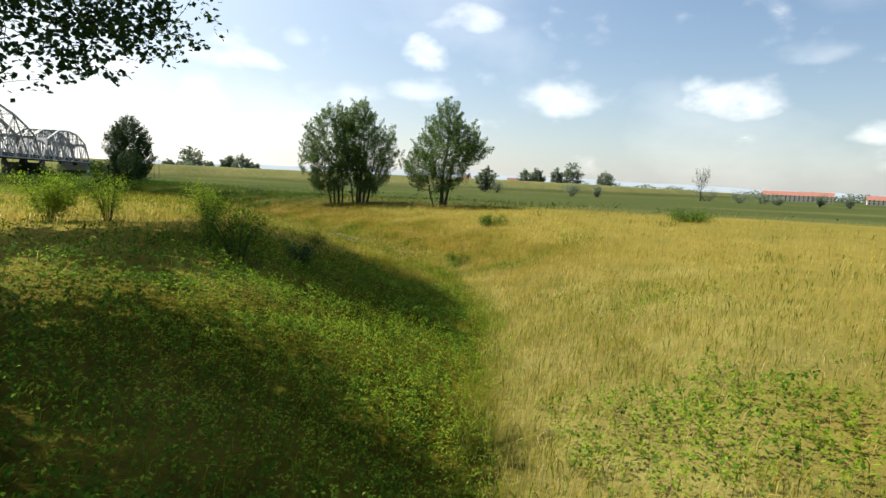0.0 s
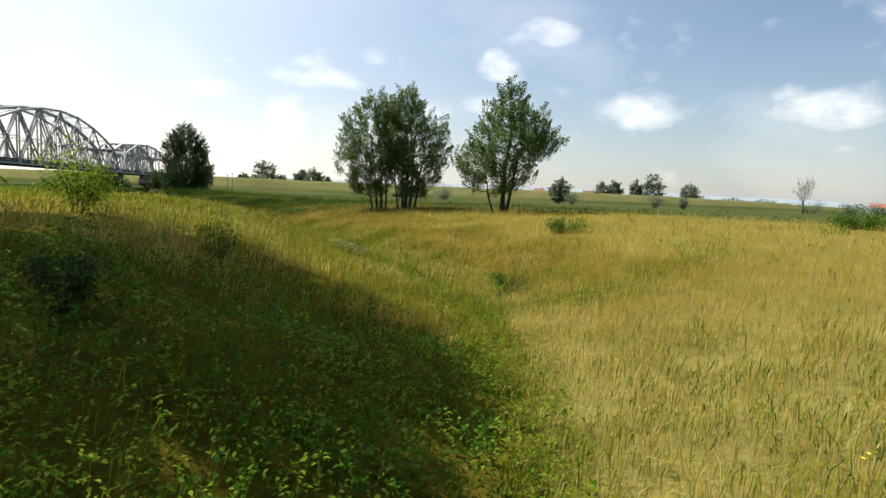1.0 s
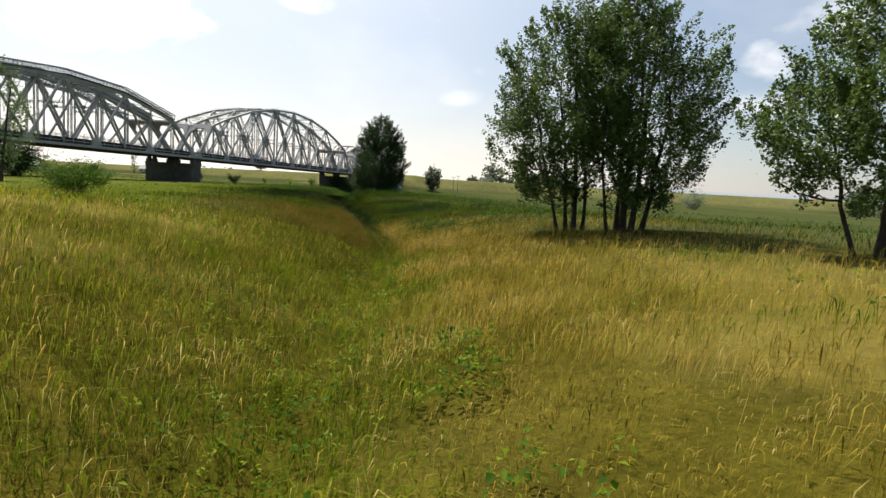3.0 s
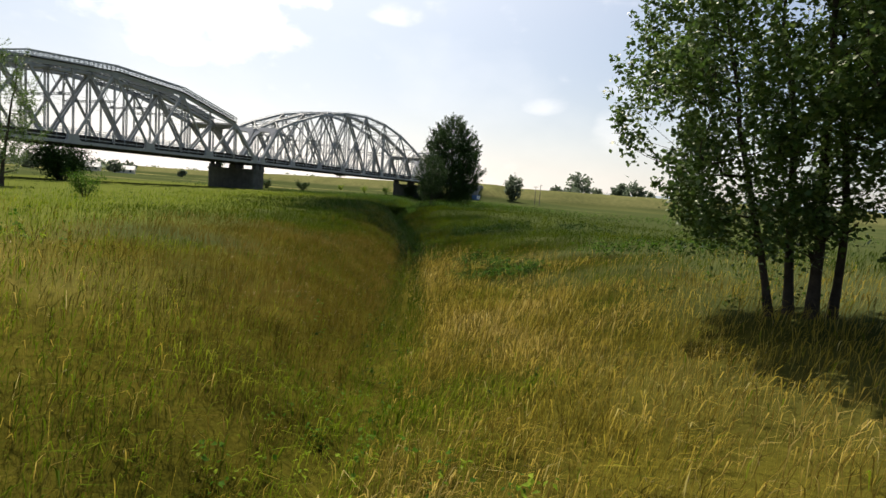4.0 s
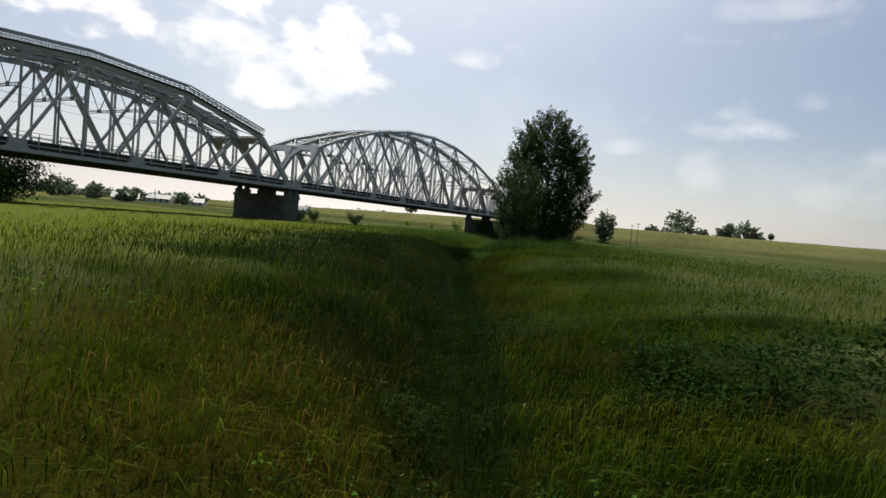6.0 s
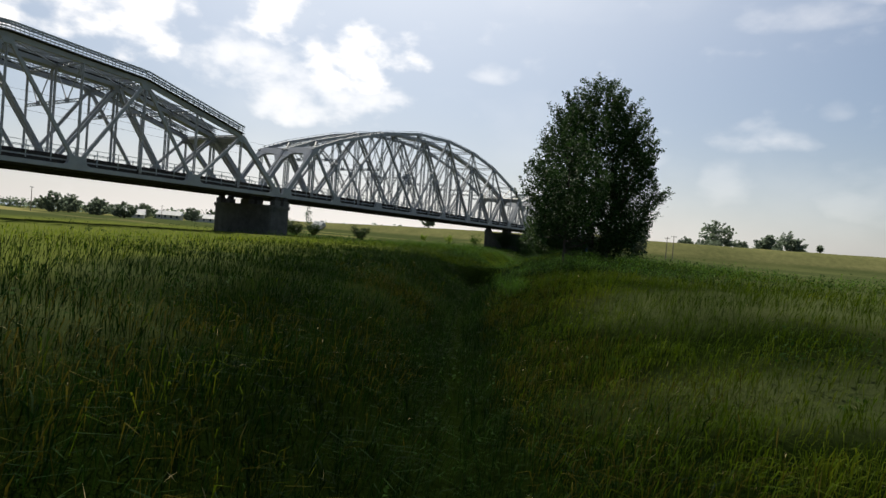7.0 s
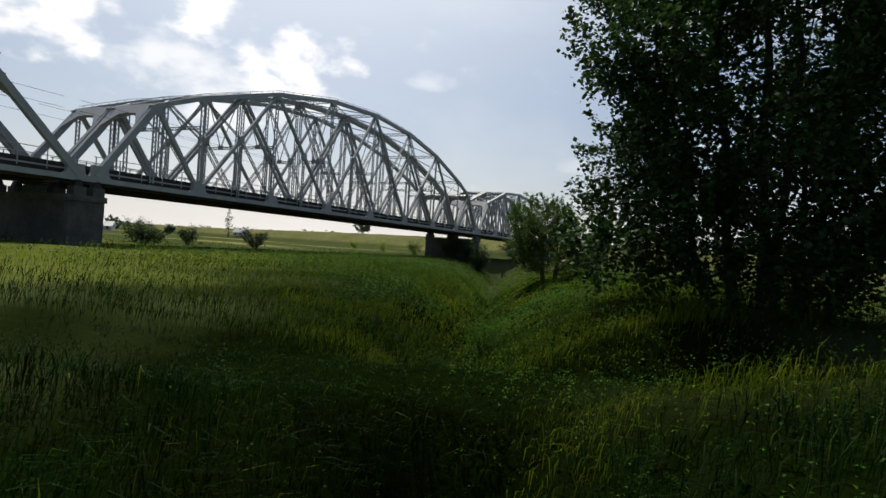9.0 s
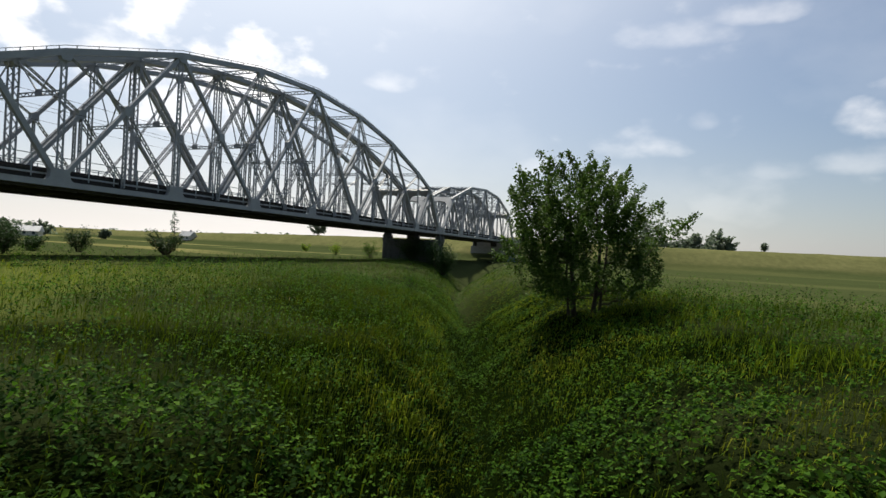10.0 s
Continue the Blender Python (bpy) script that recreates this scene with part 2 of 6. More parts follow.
def ground_material():
    m, nt, N, L, p = material("meadow_soil_and_sward")
    tc = N.new("ShaderNodeTexCoord")
    sep = N.new("ShaderNodeSeparateXYZ")
    L.new(tc.outputs["Object"], sep.inputs[0])
    big = tex_noise(N, L, 0.035, 6)
    mid = tex_noise(N, L, 0.5, 6)
    fine = tex_noise(N, L, 7.0, 6, 0.7)
    dry = ramp(N, [(0.3, (0.085, 0.088, 0.02)), (0.55, (0.172, 0.142, 0.036)), (0.75, (0.24, 0.192, 0.06))])
    lush = ramp(N, [(0.3, (0.033, 0.045, 0.017)), (0.55, (0.053, 0.066, 0.025)), (0.78, (0.088, 0.092, 0.038))])
    f = mixed(N, L, 0.45, mid.outputs["Fac"], fine.outputs["Fac"])
    f = mixed(N, L, 0.35, f, big.outputs["Fac"])
    L.new(f, dry.inputs[0])
    L.new(f, lush.inputs[0])
    # the dry meadow ends about 58 m along, with a ragged edge
    edge = N.new("ShaderNodeMath")
    edge.operation = "MULTIPLY_ADD"
    L.new(big.outputs["Fac"], edge.inputs[0])
    edge.inputs[1].default_value = 30.0
    L.new(sep.outputs[1], edge.inputs[2])
    lim = N.new("ShaderNodeMapRange")
    lim.inputs["From Min"].default_value, lim.inputs["From Max"].default_value = 69.0, 79.0
    L.new(edge.outputs[0], lim.inputs[0])
    col = mixed(N, L, lim.outputs[0], dry.outputs[0], lush.outputs[0])
    # far hay fields lie in strips
    strip = tex_noise(N, L, 1.0, 3, 0.5, "Object", (0.0035, 0.022, 0.01))
    pale = ramp(N, [(0.54, (0, 0, 0)), (0.60, (1, 1, 1))])
    L.new(strip.outputs["Fac"], pale.inputs[0])
    west = N.new("ShaderNodeMapRange")
    west.inputs["From Min"].default_value, west.inputs["From Max"].default_value = -150.0, -185.0
    west.inputs["To Min"].default_value, west.inputs["To Max"].default_value = 0.12, 0.8
    L.new(sep.outputs[0], west.inputs[0])
    share = N.new("ShaderNodeMath")
    share.operation = "MULTIPLY"
    L.new(pale.outputs[0], share.inputs[0])
    L.new(west.outputs[0], share.inputs[1])
    mown = ramp(N, [(0.3, (0.17, 0.16, 0.06)), (0.7, (0.27, 0.24, 0.10))])
    L.new(f, mown.inputs[0])
    col = mixed(N, L, share.outputs[0], col, mown.outputs[0])
    # the dike's mown slopes
    up = N.new("ShaderNodeMapRange")
    up.inputs["From Min"].default_value, up.inputs["From Max"].default_value = 1.5, 3.0
    L.new(sep.outputs[2], up.inputs[0])
    hay = ramp(N, [(0.34, (0.07, 0.08, 0.03)), (0.55, (0.14, 0.14, 0.058)), (0.72, (0.22, 0.2, 0.095))])
    L.new(f, hay.inputs[0])
    col = mixed(N, L, up.outputs[0], col, hay.outputs[0])
    # pale litter, dead straw and thatch under the tall sward along the ditch
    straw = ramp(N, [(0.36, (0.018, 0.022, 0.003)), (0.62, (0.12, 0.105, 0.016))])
    # near-black: the shade between the blades is put into the thatch's colour
    thatch_shade = ramp(N, [(0.3, (0.002, 0.004, 0.0008)), (0.7, (0.007, 0.013, 0.002))])
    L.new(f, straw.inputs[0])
    L.new(f, thatch_shade.inputs[0])
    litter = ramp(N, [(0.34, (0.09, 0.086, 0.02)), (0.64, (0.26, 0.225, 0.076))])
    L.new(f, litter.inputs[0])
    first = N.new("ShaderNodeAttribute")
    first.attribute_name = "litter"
    shaded = N.new("ShaderNodeMapRange")
    shaded.inputs["From Min"].default_value, shaded.inputs["From Max"].default_value = 60.0, 84.0
    L.new(sep.outputs[1], shaded.inputs[0])
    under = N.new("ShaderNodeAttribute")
    under.attribute_name = "thatch_shade"
    col = mixed(N, L, under.outputs["Fac"], col, mixed(N, L, shaded.outputs[0], mixed(N, L, first.outputs["Fac"], straw.outputs[0], litter.outputs[0]), thatch_shade.outputs[0]))
    young = ramp(N, [(0.34, (0.075, 0.1, 0.016)), (0.66, (0.15, 0.17, 0.035))])
    L.new(f, young.inputs[0])
    where = N.new("ShaderNodeAttribute")
    where.attribute_name = "fresh"
    col = mixed(N, L, where.outputs["Fac"], col, young.outputs[0])
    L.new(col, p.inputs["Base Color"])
    p.inputs["Roughness"].default_value = 0.95
    p.inputs["Specular IOR Level"].default_value = 0.0
    bumped(N, L, p, f, 0.9, 0.3)
    return m


M_GROUND = ground_material()

# ---------------------------------------------------------------- mesh helpers


class Build:
    """Collects points and faces of one mesh."""

    def __init__(self):
        self.v, self.f = [], []

    def box(self, p, q, w, h, up=(0, 0, 1)):
        """A bar of w by h from p to q."""
        p, q = Vector(p), Vector(q)
        x = (q - p).normalized()
        y = Vector(up).cross(x)
        if y.length < 1e-4:
            y = Vector((0, 1, 0)).cross(x)
        y.normalize()
        z = x.cross(y)
        o = len(self.v)
        for e in (p, q):
            for a, b in ((-1, -1), (1, -1), (1, 1), (-1, 1)):
                self.v.append(e + y * (a * w / 2) + z * (b * h / 2))
        self.f += [(o, o + 3, o + 2, o + 1), (o + 4, o + 5, o + 6, o + 7)]
        self.f += [(o + i, o + (i + 1) % 4, o + 4 + (i + 1) % 4, o + 4 + i) for i in range(4)]
        return self

    def block(self, x0, x1, y0, y1, z0, z1):
        return self.box((x0, (y0 + y1) / 2, (z0 + z1) / 2), (x1, (y0 + y1) / 2, (z0 + z1) / 2), abs(y1 - y0), abs(z1 - z0))

    def prism(self, outline, lift):
        """An outline of points, swept by lift."""
        o, n = len(self.v), len(outline)
        lift = Vector(lift)
        self.v += [Vector(c) for c in outline] + [Vector(c) + lift for c in outline]
        self.f += [tuple(range(o + n - 1, o - 1, -1)), tuple(range(o + n, o + 2 * n))]
        self.f += [(o + i, o + (i + 1) % n, o + n + (i + 1) % n, o + n + i) for i in range(n)]
        return self

    def tube(self, pts, radii, sides=6):
        o = len(self.v)
        for i, c in enumerate(pts):
            t = (Vector(pts[min(i + 1, len(pts) - 1)]) - Vector(pts[max(i - 1, 0)])).normalized()
            a = t.cross(Vector((0.3, 0.9, 0.1))).normalized()
            b = t.cross(a)
            for k in range(sides):
                w = 2 * math.pi * k / sides
                self.v.append(Vector(c) + (a * math.cos(w) + b * math.sin(w)) * radii[i])
        for i in range(len(pts) - 1):
            for k in range(sides):
                k2 = (k + 1) % sides
                self.f.append((o + i * sides + k, o + i * sides + k2, o + (i + 1) * sides + k2, o + (i + 1) * sides + k))
        self.f.append(tuple(range(o + (len(pts) - 1) * sides, o + len(pts) * sides)))
        return self

    def mesh(self, name, mat, smooth=False):
        me = bpy.data.meshes.new(name)
        me.from_pydata(self.v, [], self.f)
        me.materials.append(mat)
        if smooth:
            me.polygons.foreach_set("use_smooth", [True] * len(me.polygons))
        return me


def part(name, b, mat, parent, label="", smooth=False):
    ob = new(name, b.mesh(name, mat, smooth) if isinstance(b, Build) else b)
    ob.parent = parent
    if label:
        tagged(ob, label)
    return ob


def thing(name, m, label, category, group=""):
    ob = new(name)
    ob.empty_display_size = 0.3
    ob.matrix_world = m
    return tagged(ob, label, category, group)


def arrays_mesh(name, verts, faces_idx, sizes, mats, mat_idx=None):
    """A mesh from numpy arrays: verts (n,3), flat loop indices, and each face's number of corners."""
    me = bpy.data.meshes.new(name)
    me.vertices.add(len(verts))
    me.vertices.foreach_set("co", np.ascontiguousarray(verts, np.float32).ravel())
    me.loops.add(len(faces_idx))
    me.loops.foreach_set("vertex_index", np.ascontiguousarray(faces_idx, np.int32))
    me.polygons.add(len(sizes))
    start = np.concatenate([[0], np.cumsum(sizes)[:-1]])
    me.polygons.foreach_set("loop_start", start.astype(np.int32))
    for m in mats:
        me.materials.append(m)
    if mat_idx is not None:
        me.polygons.foreach_set("material_index", mat_idx.astype(np.int32))
    me.update(calc_edges=True)
    return me


# ---------------------------------------------------------------- the lie of the land
def poly_dist(x, y, line):
    """Distance from points to a broken line, and the side (plus: to its left)."""
    best = np.full(np.shape(x), 1e9)
    side = np.zeros(np.shape(x))
    for (ax, ay), (bx, by) in zip(line[:-1], line[1:]):
        dx, dy = bx - ax, by - ay
        u = np.clip(((x - ax) * dx + (y - ay) * dy) / (dx * dx + dy * dy), 0, 1)
        ex, ey = x - ax - u * dx, y - ay - u * dy
        r = np.hypot(ex, ey)
        near = r < best
        best = np.where(near, r, best)
        side = np.where(near, np.sign(dx * ey - dy * ex), side)
    return best, side


def smooth01(t):
    t = np.clip(t, 0, 1)
    return t * t * (3 - 2 * t)


def wave(x, y, s, k=0.0):
    """Soft value noise, about -1 to 1, of wavelength s."""
    x, y = x / s * 6.28, y / s * 6.28
    return (np.sin(x + 1.7 * np.sin(0.61 * y + k) + k) + np.sin(1.31 * y + 1.3 * np.sin(0.73 * x + 2 * k) + 3 * k) + np.sin(0.83 * x - 0.91 * y + 5 * k)) / 3


DITCH = [(-0.2, -12), (0.0, 4), (0.3, 10), (0.6, 14), (0.9, 18), (0.95, 20.5), (0.6, 24), (0.2, 26.5), (-0.5, 29.3), (-2.3, 32.7), (-5.1, 37.5), (-8.5, 44.7), (-12.4, 51.2), (-17.8, 60), (-22.5, 66), (-26.1, 70.2),
         (-34.8, 80.2), (-43.7, 89.8), (-52.2, 98), (-58.8, 104.6), (-63.4, 109.6), (-68.4, 115.6), (-75, 124.2), (-79.6, 131.6), (-83, 136.2), (-86, 140), (-92.6, 149.2), (-102.5, 165.6), (-121, 187), (-136, 208), (-146, 228), (-165, 262)]
TRACK_AT, TRACK_WAY = (-69.9, 118.5), (0.76, 0.65)
DIKE = [(-1500, 330), (-700, 345), (-400, 330), (-230, 318), (-160, 300), (-135, 330), (-60, 362), (33, 375), (165, 490), (330, 760), (700, 1300), (1200, 2300)]


def softened(line):
    """A broken line rounded into a smooth one."""
    p = np.array(line, float)
    for _ in range(3):
        q = p[:-1] * 0.75 + p[1:] * 0.25
        r = p[:-1] * 0.25 + p[1:] * 0.75
        p = np.concatenate([p[:1], np.stack([q, r], 1).reshape(-1, 2), p[-1:]])
    return [tuple(c) for c in p]


DIKE_SOFT = softened(DIKE)
BRIDGE_AT, BRIDGE_TURN = (-122.3, 129.1, 6.15), 106.41
BRIDGE = pose(*BRIDGE_AT, 0, 0, BRIDGE_TURN)


# cross-sections of the ditch: distance from its bed, then the ground's height at some places along y
LEFT_AT = [0, 0.4, 1.2, 2.4, 5.4, 7, 10, 14, 22, 35, 60]
LEFT_BANK = [(28, [-1.6, -1.5, -1.15, -0.8, 0.15, 0.5, 0.95, 1.0, 0.6, 0.3, 0]), (44, [-1.65, -1.55, -1.2, -0.8, 0.15, 0.5, 0.85, 0.85, 0.5, 0.3, 0]),
             (60, [-1.7, -1.6, -1.2, -0.65, -0.1, 0.1, 0.25, 0.3, 0.2, 0.1, 0]), (76, [-1.75, -1.65, -1.15, -0.45, -0.1, 0, 0.05, 0.05, 0, 0, 0]),
             (118, [-1.75, -1.6, -1.0, -0.3, 0, 0.05, 0.1, 0.1, 0, 0, 0]), (134, [-1.7, -1.6, -0.9, -0.05, 0.35, 0.4, 0.35, 0.25, 0.1, 0, 0])]
RIGHT_AT = [0, 0.4, 1.2, 2.8, 5, 8, 14, 25, 60, 130]
RIGHT_BANK = [(30, [-1.6, -1.52, -1.35, -1.15, -0.85, -0.45, 0.05, 0.4, 0.5, 0]), (48, [-1.65, -1.5, -1.15, -0.65, -0.35, 0.05, 0.5, 0.9, 0.6, 0]), (74, [-1.75, -1.6, -1.3, -1.0, -0.6, 0.05, 0.6, 0.9, 0.5, 0]),
              (98, [-1.75, -1.6, -1.3, -0.95, -0.55, -0.1, 0.1, 0.3, 0.3, 0]), (108, [-1.75, -1.5, -0.9, 0.1, 0.5, 0.5, 0.3, 0.1, 0, 0]), (128, [-1.6, -1.35, -0.7, 0.25, 0.65, 0.7, 0.5, 0.2, 0, 0])]


def section(d, y, at, banks):
    """The ground's height at a distance from the ditch, between two cross-sections."""
    z = np.interp(d, at, banks[0][1])
    for (y0, _), (y1, h) in zip(banks[:-1], banks[1:]):
        u = smooth01((y - y0) / (y1 - y0))
        z = z * (1 - u) + np.interp(d, at, h) * u
    return z


def off_track(x, y):
    """Distance from the middle of the farm track that crosses the ditch."""
    return np.abs((x - TRACK_AT[0]) * TRACK_WAY[1] - (y - TRACK_AT[1]) * TRACK_WAY[0])


def land(x, y, banks=True):
    """Height of the bare ground."""
    x, y = np.asarray(x, float), np.asarray(y, float)
    r = np.hypot(x + 40, y - 60)
    d, side = poly_dist(x, y, DITCH)
    z = (0.10 * wave(x, y, 23, 0.4) + 0.05 * wave(x, y, 7, 1.3) + 0.07 * wave(x, y, 3.1, 0.7) * smooth01((y - 70) / 20)) * smooth01((d + 0.5) / 3)
    late = smooth01((y - 146) / 14)
    wide = 1.0 + 1.5 * np.exp(-((x + 106) ** 2 + (y - 168) ** 2) / 260)
    z = z + (1 - late) * np.where(side > 0, section(d, y, LEFT_AT, LEFT_BANK), section(d, y, RIGHT_AT, RIGHT_BANK)) - late * 0.95 * wide * np.exp(-(d / (0.9 * wide)) ** 2)
    # a steep-sided hole in the ditch before the farm track, which crosses it level
    z = z - 0.9 * np.exp(-(np.hypot(x + 68.2, y - 115.5) / 1.3) ** 4)
    v = off_track(x, y)
    z = z + (-0.3 + 0.04 * np.cos(v * 4) - z) * smooth01((2.0 - v) / 0.9) * smooth01((12 - d) / 5)
    # the ditch widens into a deep gully before the far pier
    along = (x + 92) * -0.56 + (y - 147) * 0.83
    z = z - 0.8 * late * smooth01((along + 34) / 22) * smooth01((112 - along) / 20) * np.exp(-(d / 2.8) ** 2)
    z = z - 3.3 * smooth01((along + 6) / 26) * smooth01((112 - along) / 20) * np.exp(-(d / 6.2) ** 2)
    if not banks:
        return z + 0.6 * wave(x, y, 400, 2.0) * smooth01((r - 200) / 300)
    dk, _ = poly_dist(x, y, DIKE_SOFT)
    z = z + 6.3 * (1 - smooth01((dk - 2.5) / 17)) + 0.9 * (1 - smooth01((dk - 14) / 20))
    # railway embankment north of the bridge
    c, s = math.cos(radians(BRIDGE_TURN)), math.sin(radians(BRIDGE_TURN))
    u, v = (x - BRIDGE_AT[0]) * c + (y - BRIDGE_AT[1]) * s, (x - BRIDGE_AT[0]) * s - (y - BRIDGE_AT[1]) * c
    z = z + 5.6 * smooth01((u - 146) / 9) * (1 - smooth01((np.abs(v + 6) - 8) / 12)) * (1 - smooth01((dk - 60) / 400) * 0.2) * np.where(dk < 17, smooth01(dk / 17), 1)
    return z + 0.6 * wave(x, y, 400, 2.0) * smooth01((r - 200) / 300)


def axis(lo, hi, fine0, fine1, step, grow=1.16):
    mid = list(np.arange(fine0, fine1 + 1e-6, step))
    a, s = [], step
    p = fine0
    while p > lo:
        s *= grow
        p -= s
        a.append(p)
    b, s = [], step
    p = fine1
    while p < hi:
        s *= grow
        p += s
        b.append(p)
    return np.array(a[::-1] + mid + b)


def make_ground():
    # one sheet, fine along the ditch: u runs along the way north-west, v across it
    us, vs = axis(-4200, 4400, -12, 185, 0.6, 1.22), axis(-4300, 4300, -12, 14, 0.36, 1.2)
    U, V = np.meshgrid(us, vs, indexing="ij")
    cu, su = -0.515, 0.857
    X, Y = U * cu + V * su, U * su - V * cu
    Z = land(X, Y, False)
    n, m = U.shape
    idx = np.arange(n * m).reshape(n, m)
    quads = np.stack([idx[:-1, :-1], idx[:-1, 1:], idx[1:, 1:], idx[1:, :-1]], -1).reshape(-1, 4)[:, ::-1]
    dd, _ = poly_dist(X.ravel(), Y.ravel(), DITCH)
    me = arrays_mesh("ground", np.stack([X.ravel(), Y.ravel(), Z.ravel()], 1), quads.ravel(), np.full(len(quads), 4), [M_GROUND])
    # ground under the tall sward, which also takes the painted shade
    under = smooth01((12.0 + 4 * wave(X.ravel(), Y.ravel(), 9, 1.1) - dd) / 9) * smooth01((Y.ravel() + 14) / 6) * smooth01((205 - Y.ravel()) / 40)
    x, y = X.ravel(), Y.ravel()
    pale = np.where(poly_dist(x, y, DITCH)[1] < 0, smooth01((34 - y) / 10) * smooth01((dd - 0.5) / 1.0) * (1 - smooth01((13.5 - y + 3 * wave(x, y, 7, 2.0)) / 5) * smooth01((x - 3.2 - 0.26 * y) / 2.0)), 0)
    green = np.where(poly_dist(x, y, DITCH)[1] > 0, 0.65 * smooth01((dd - 8 + 3 * wave(x, y, 12, 2.6)) / 6) * smooth01((85 - dd) / 30) * smooth01((y - 50) / 14) * smooth01((150 - y) / 20), 0)
    me.attributes.new("fresh", "FLOAT", "POINT").data.foreach_set("value", green.astype(np.float32))
    me.attributes.new("litter", "FLOAT", "POINT").data.foreach_set("value", pale.astype(np.float32))
    me.attributes.new("thatch_shade", "FLOAT", "POINT").data.foreach_set("value", under.astype(np.float32))
    me.polygons.foreach_set("use_smooth", np.ones(len(quads), bool))
    tagged(new("ground", me), "floodplain meadow of dry and green grass with a narrow ditch", "ground", kind="structure")


make_ground()


def bank_strip(name, label, line, offsets, step):
    """A grassy bank along a line, with its slopes."""
    p = np.array(line, float)
    seg = np.hypot(*(p[1:] - p[:-1]).T)
    s = np.concatenate([[0], np.cumsum(seg)])
    u = np.arange(0, s[-1], step)
    x, y = np.interp(u, s, p[:, 0]), np.interp(u, s, p[:, 1])
    tx, ty = np.gradient(x), np.gradient(y)
    n = np.hypot(tx, ty)
    o = np.array(offsets, float)
    X, Y = x[:, None] - (ty / n)[:, None] * o, y[:, None] + (tx / n)[:, None] * o
    Z = land(X, Y)
    Z[:, 0] -= 1.5
    Z[:, -1] -= 1.5
    a, b = X.shape
    idx = np.arange(a * b).reshape(a, b)
    q = np.stack([idx[:-1, :-1], idx[1:, :-1], idx[1:, 1:], idx[:-1, 1:]], -1).reshape(-1, 4)
    me = arrays_mesh(name, np.stack([X.ravel(), Y.ravel(), Z.ravel()], 1), q[:, ::-1].ravel(), np.full(len(q), 4), [M_GROUND])
    me.polygons.foreach_set("use_smooth", np.ones(len(q), bool))
    tagged(new(name, me), label, "embankment", kind="structure")


bank_strip("dike", "long grassy flood dike with mown slopes", DIKE_SOFT, [-35, -31, -26, -21, -17, -13, -9, -5, -2, 2, 5, 9, 13, 17, 21, 26, 31, 35], 5.0)
c_, s_ = math.cos(radians(BRIDGE_TURN)), math.sin(radians(BRIDGE_TURN))
bank_strip("railway_embankment", "grassy railway embankment behind the bridge's end", [(BRIDGE_AT[0] + c_ * u - s_ * 6, BRIDGE_AT[1] + s_ * u + c_ * 6) for u in (140, 200, 260)], [-22, -19, -16, -13, -10, -7, 0, 7, 10, 13, 16, 19, 22], 2.0)

# ---------------------------------------------------------------- railway bridge
DECK = 0.72


def laced(b, p, q, gap, flange, across):
    """A built-up bar: two flanges with zigzag lacing between them."""
    p, q, a = Vector(p), Vector(q), Vector(across).normalized() * gap / 2
    b.box(p - a, q - a, flange, flange * 1.5, across)
    b.box(p + a, q + a, flange, flange * 1.5, across)
    n = max(4, int((q - p).length / (gap * 1.25)))
    for i in range(n):
        s = 1 if i % 2 else -1
        b.box(p.lerp(q, i / n) - a * s, p.lerp(q, (i + 1) / n) + a * s, 0.03, 0.09, across)
    return b


def truss(span, y, bottom, top, diagonals, light, verticals, gussets):
    """One truss in the plane y of the span."""
    for a, c in zip(top[:-1], top[1:]):
        part("top_chord", Build().box((a[0], y, a[1]), (c[0], y, c[1]), 0.46, 0.5), M_STEEL, span)
    for a, c in zip(bottom[:-1], bottom[1:]):
        part("bottom_chord", Build().box((a, y, -0.26), (c, y, -0.26), 0.42, 0.46), M_STEEL, span)
    for (x0, z0, x1, z1, w) in diagonals:
        part("diagonal", Build().box((x0, y, z0), (x1, y, z1), 0.34, w), M_STEEL, span)
    for (x0, z0, x1, z1, w) in light:
        part("laced_diagonal", laced(Build(), (x0, y, z0), (x1, y, z1), w, 0.07, (0, 1, 0)), M_STEEL, span)
    for (x, z0, z1, w) in verticals:
        part("laced_post", laced(Build(), (x, y, z0), (x, y, z1), w, 0.09, (1, 0, 0) if w > 0.33 else (0, 1, 0)), M_STEEL, span)
    for (x, z, w, h) in gussets:
        if z < 1:
            half = [(0.62, -0.49), (0.62, -0.05), (0.5, -0.02), (0.42, 0.05), (0.36, 0.2), (0.34, 0.45), (0.33, 0.8)]
            out = [(x + w * a, z + (c if c < 0 else h * c)) for a, c in half] + [(x - w * a, z + (c if c < 0 else h * c)) for a, c in reversed(half)]
        elif w > 1.4:
            out = [(x - w * 0.42, z - 0.1), (x - w * 0.2, z - h), (x + w * 0.2, z - h), (x + w * 0.42, z - 0.1), (x, z + 0.2)]
        else:
            out = [(x - w * 0.28, z - h * 0.3), (x, z - h * 0.55), (x + w * 0.28, z - h * 0.3), (x + w * 0.28, z + h * 0.3), (x, z + h * 0.55), (x - w * 0.28, z + h * 0.3)]
        part("gusset_plate", Build().prism([(a, y - 0.22, c) for a, c in out], (0, 0.44, 0)), M_STEEL, span)


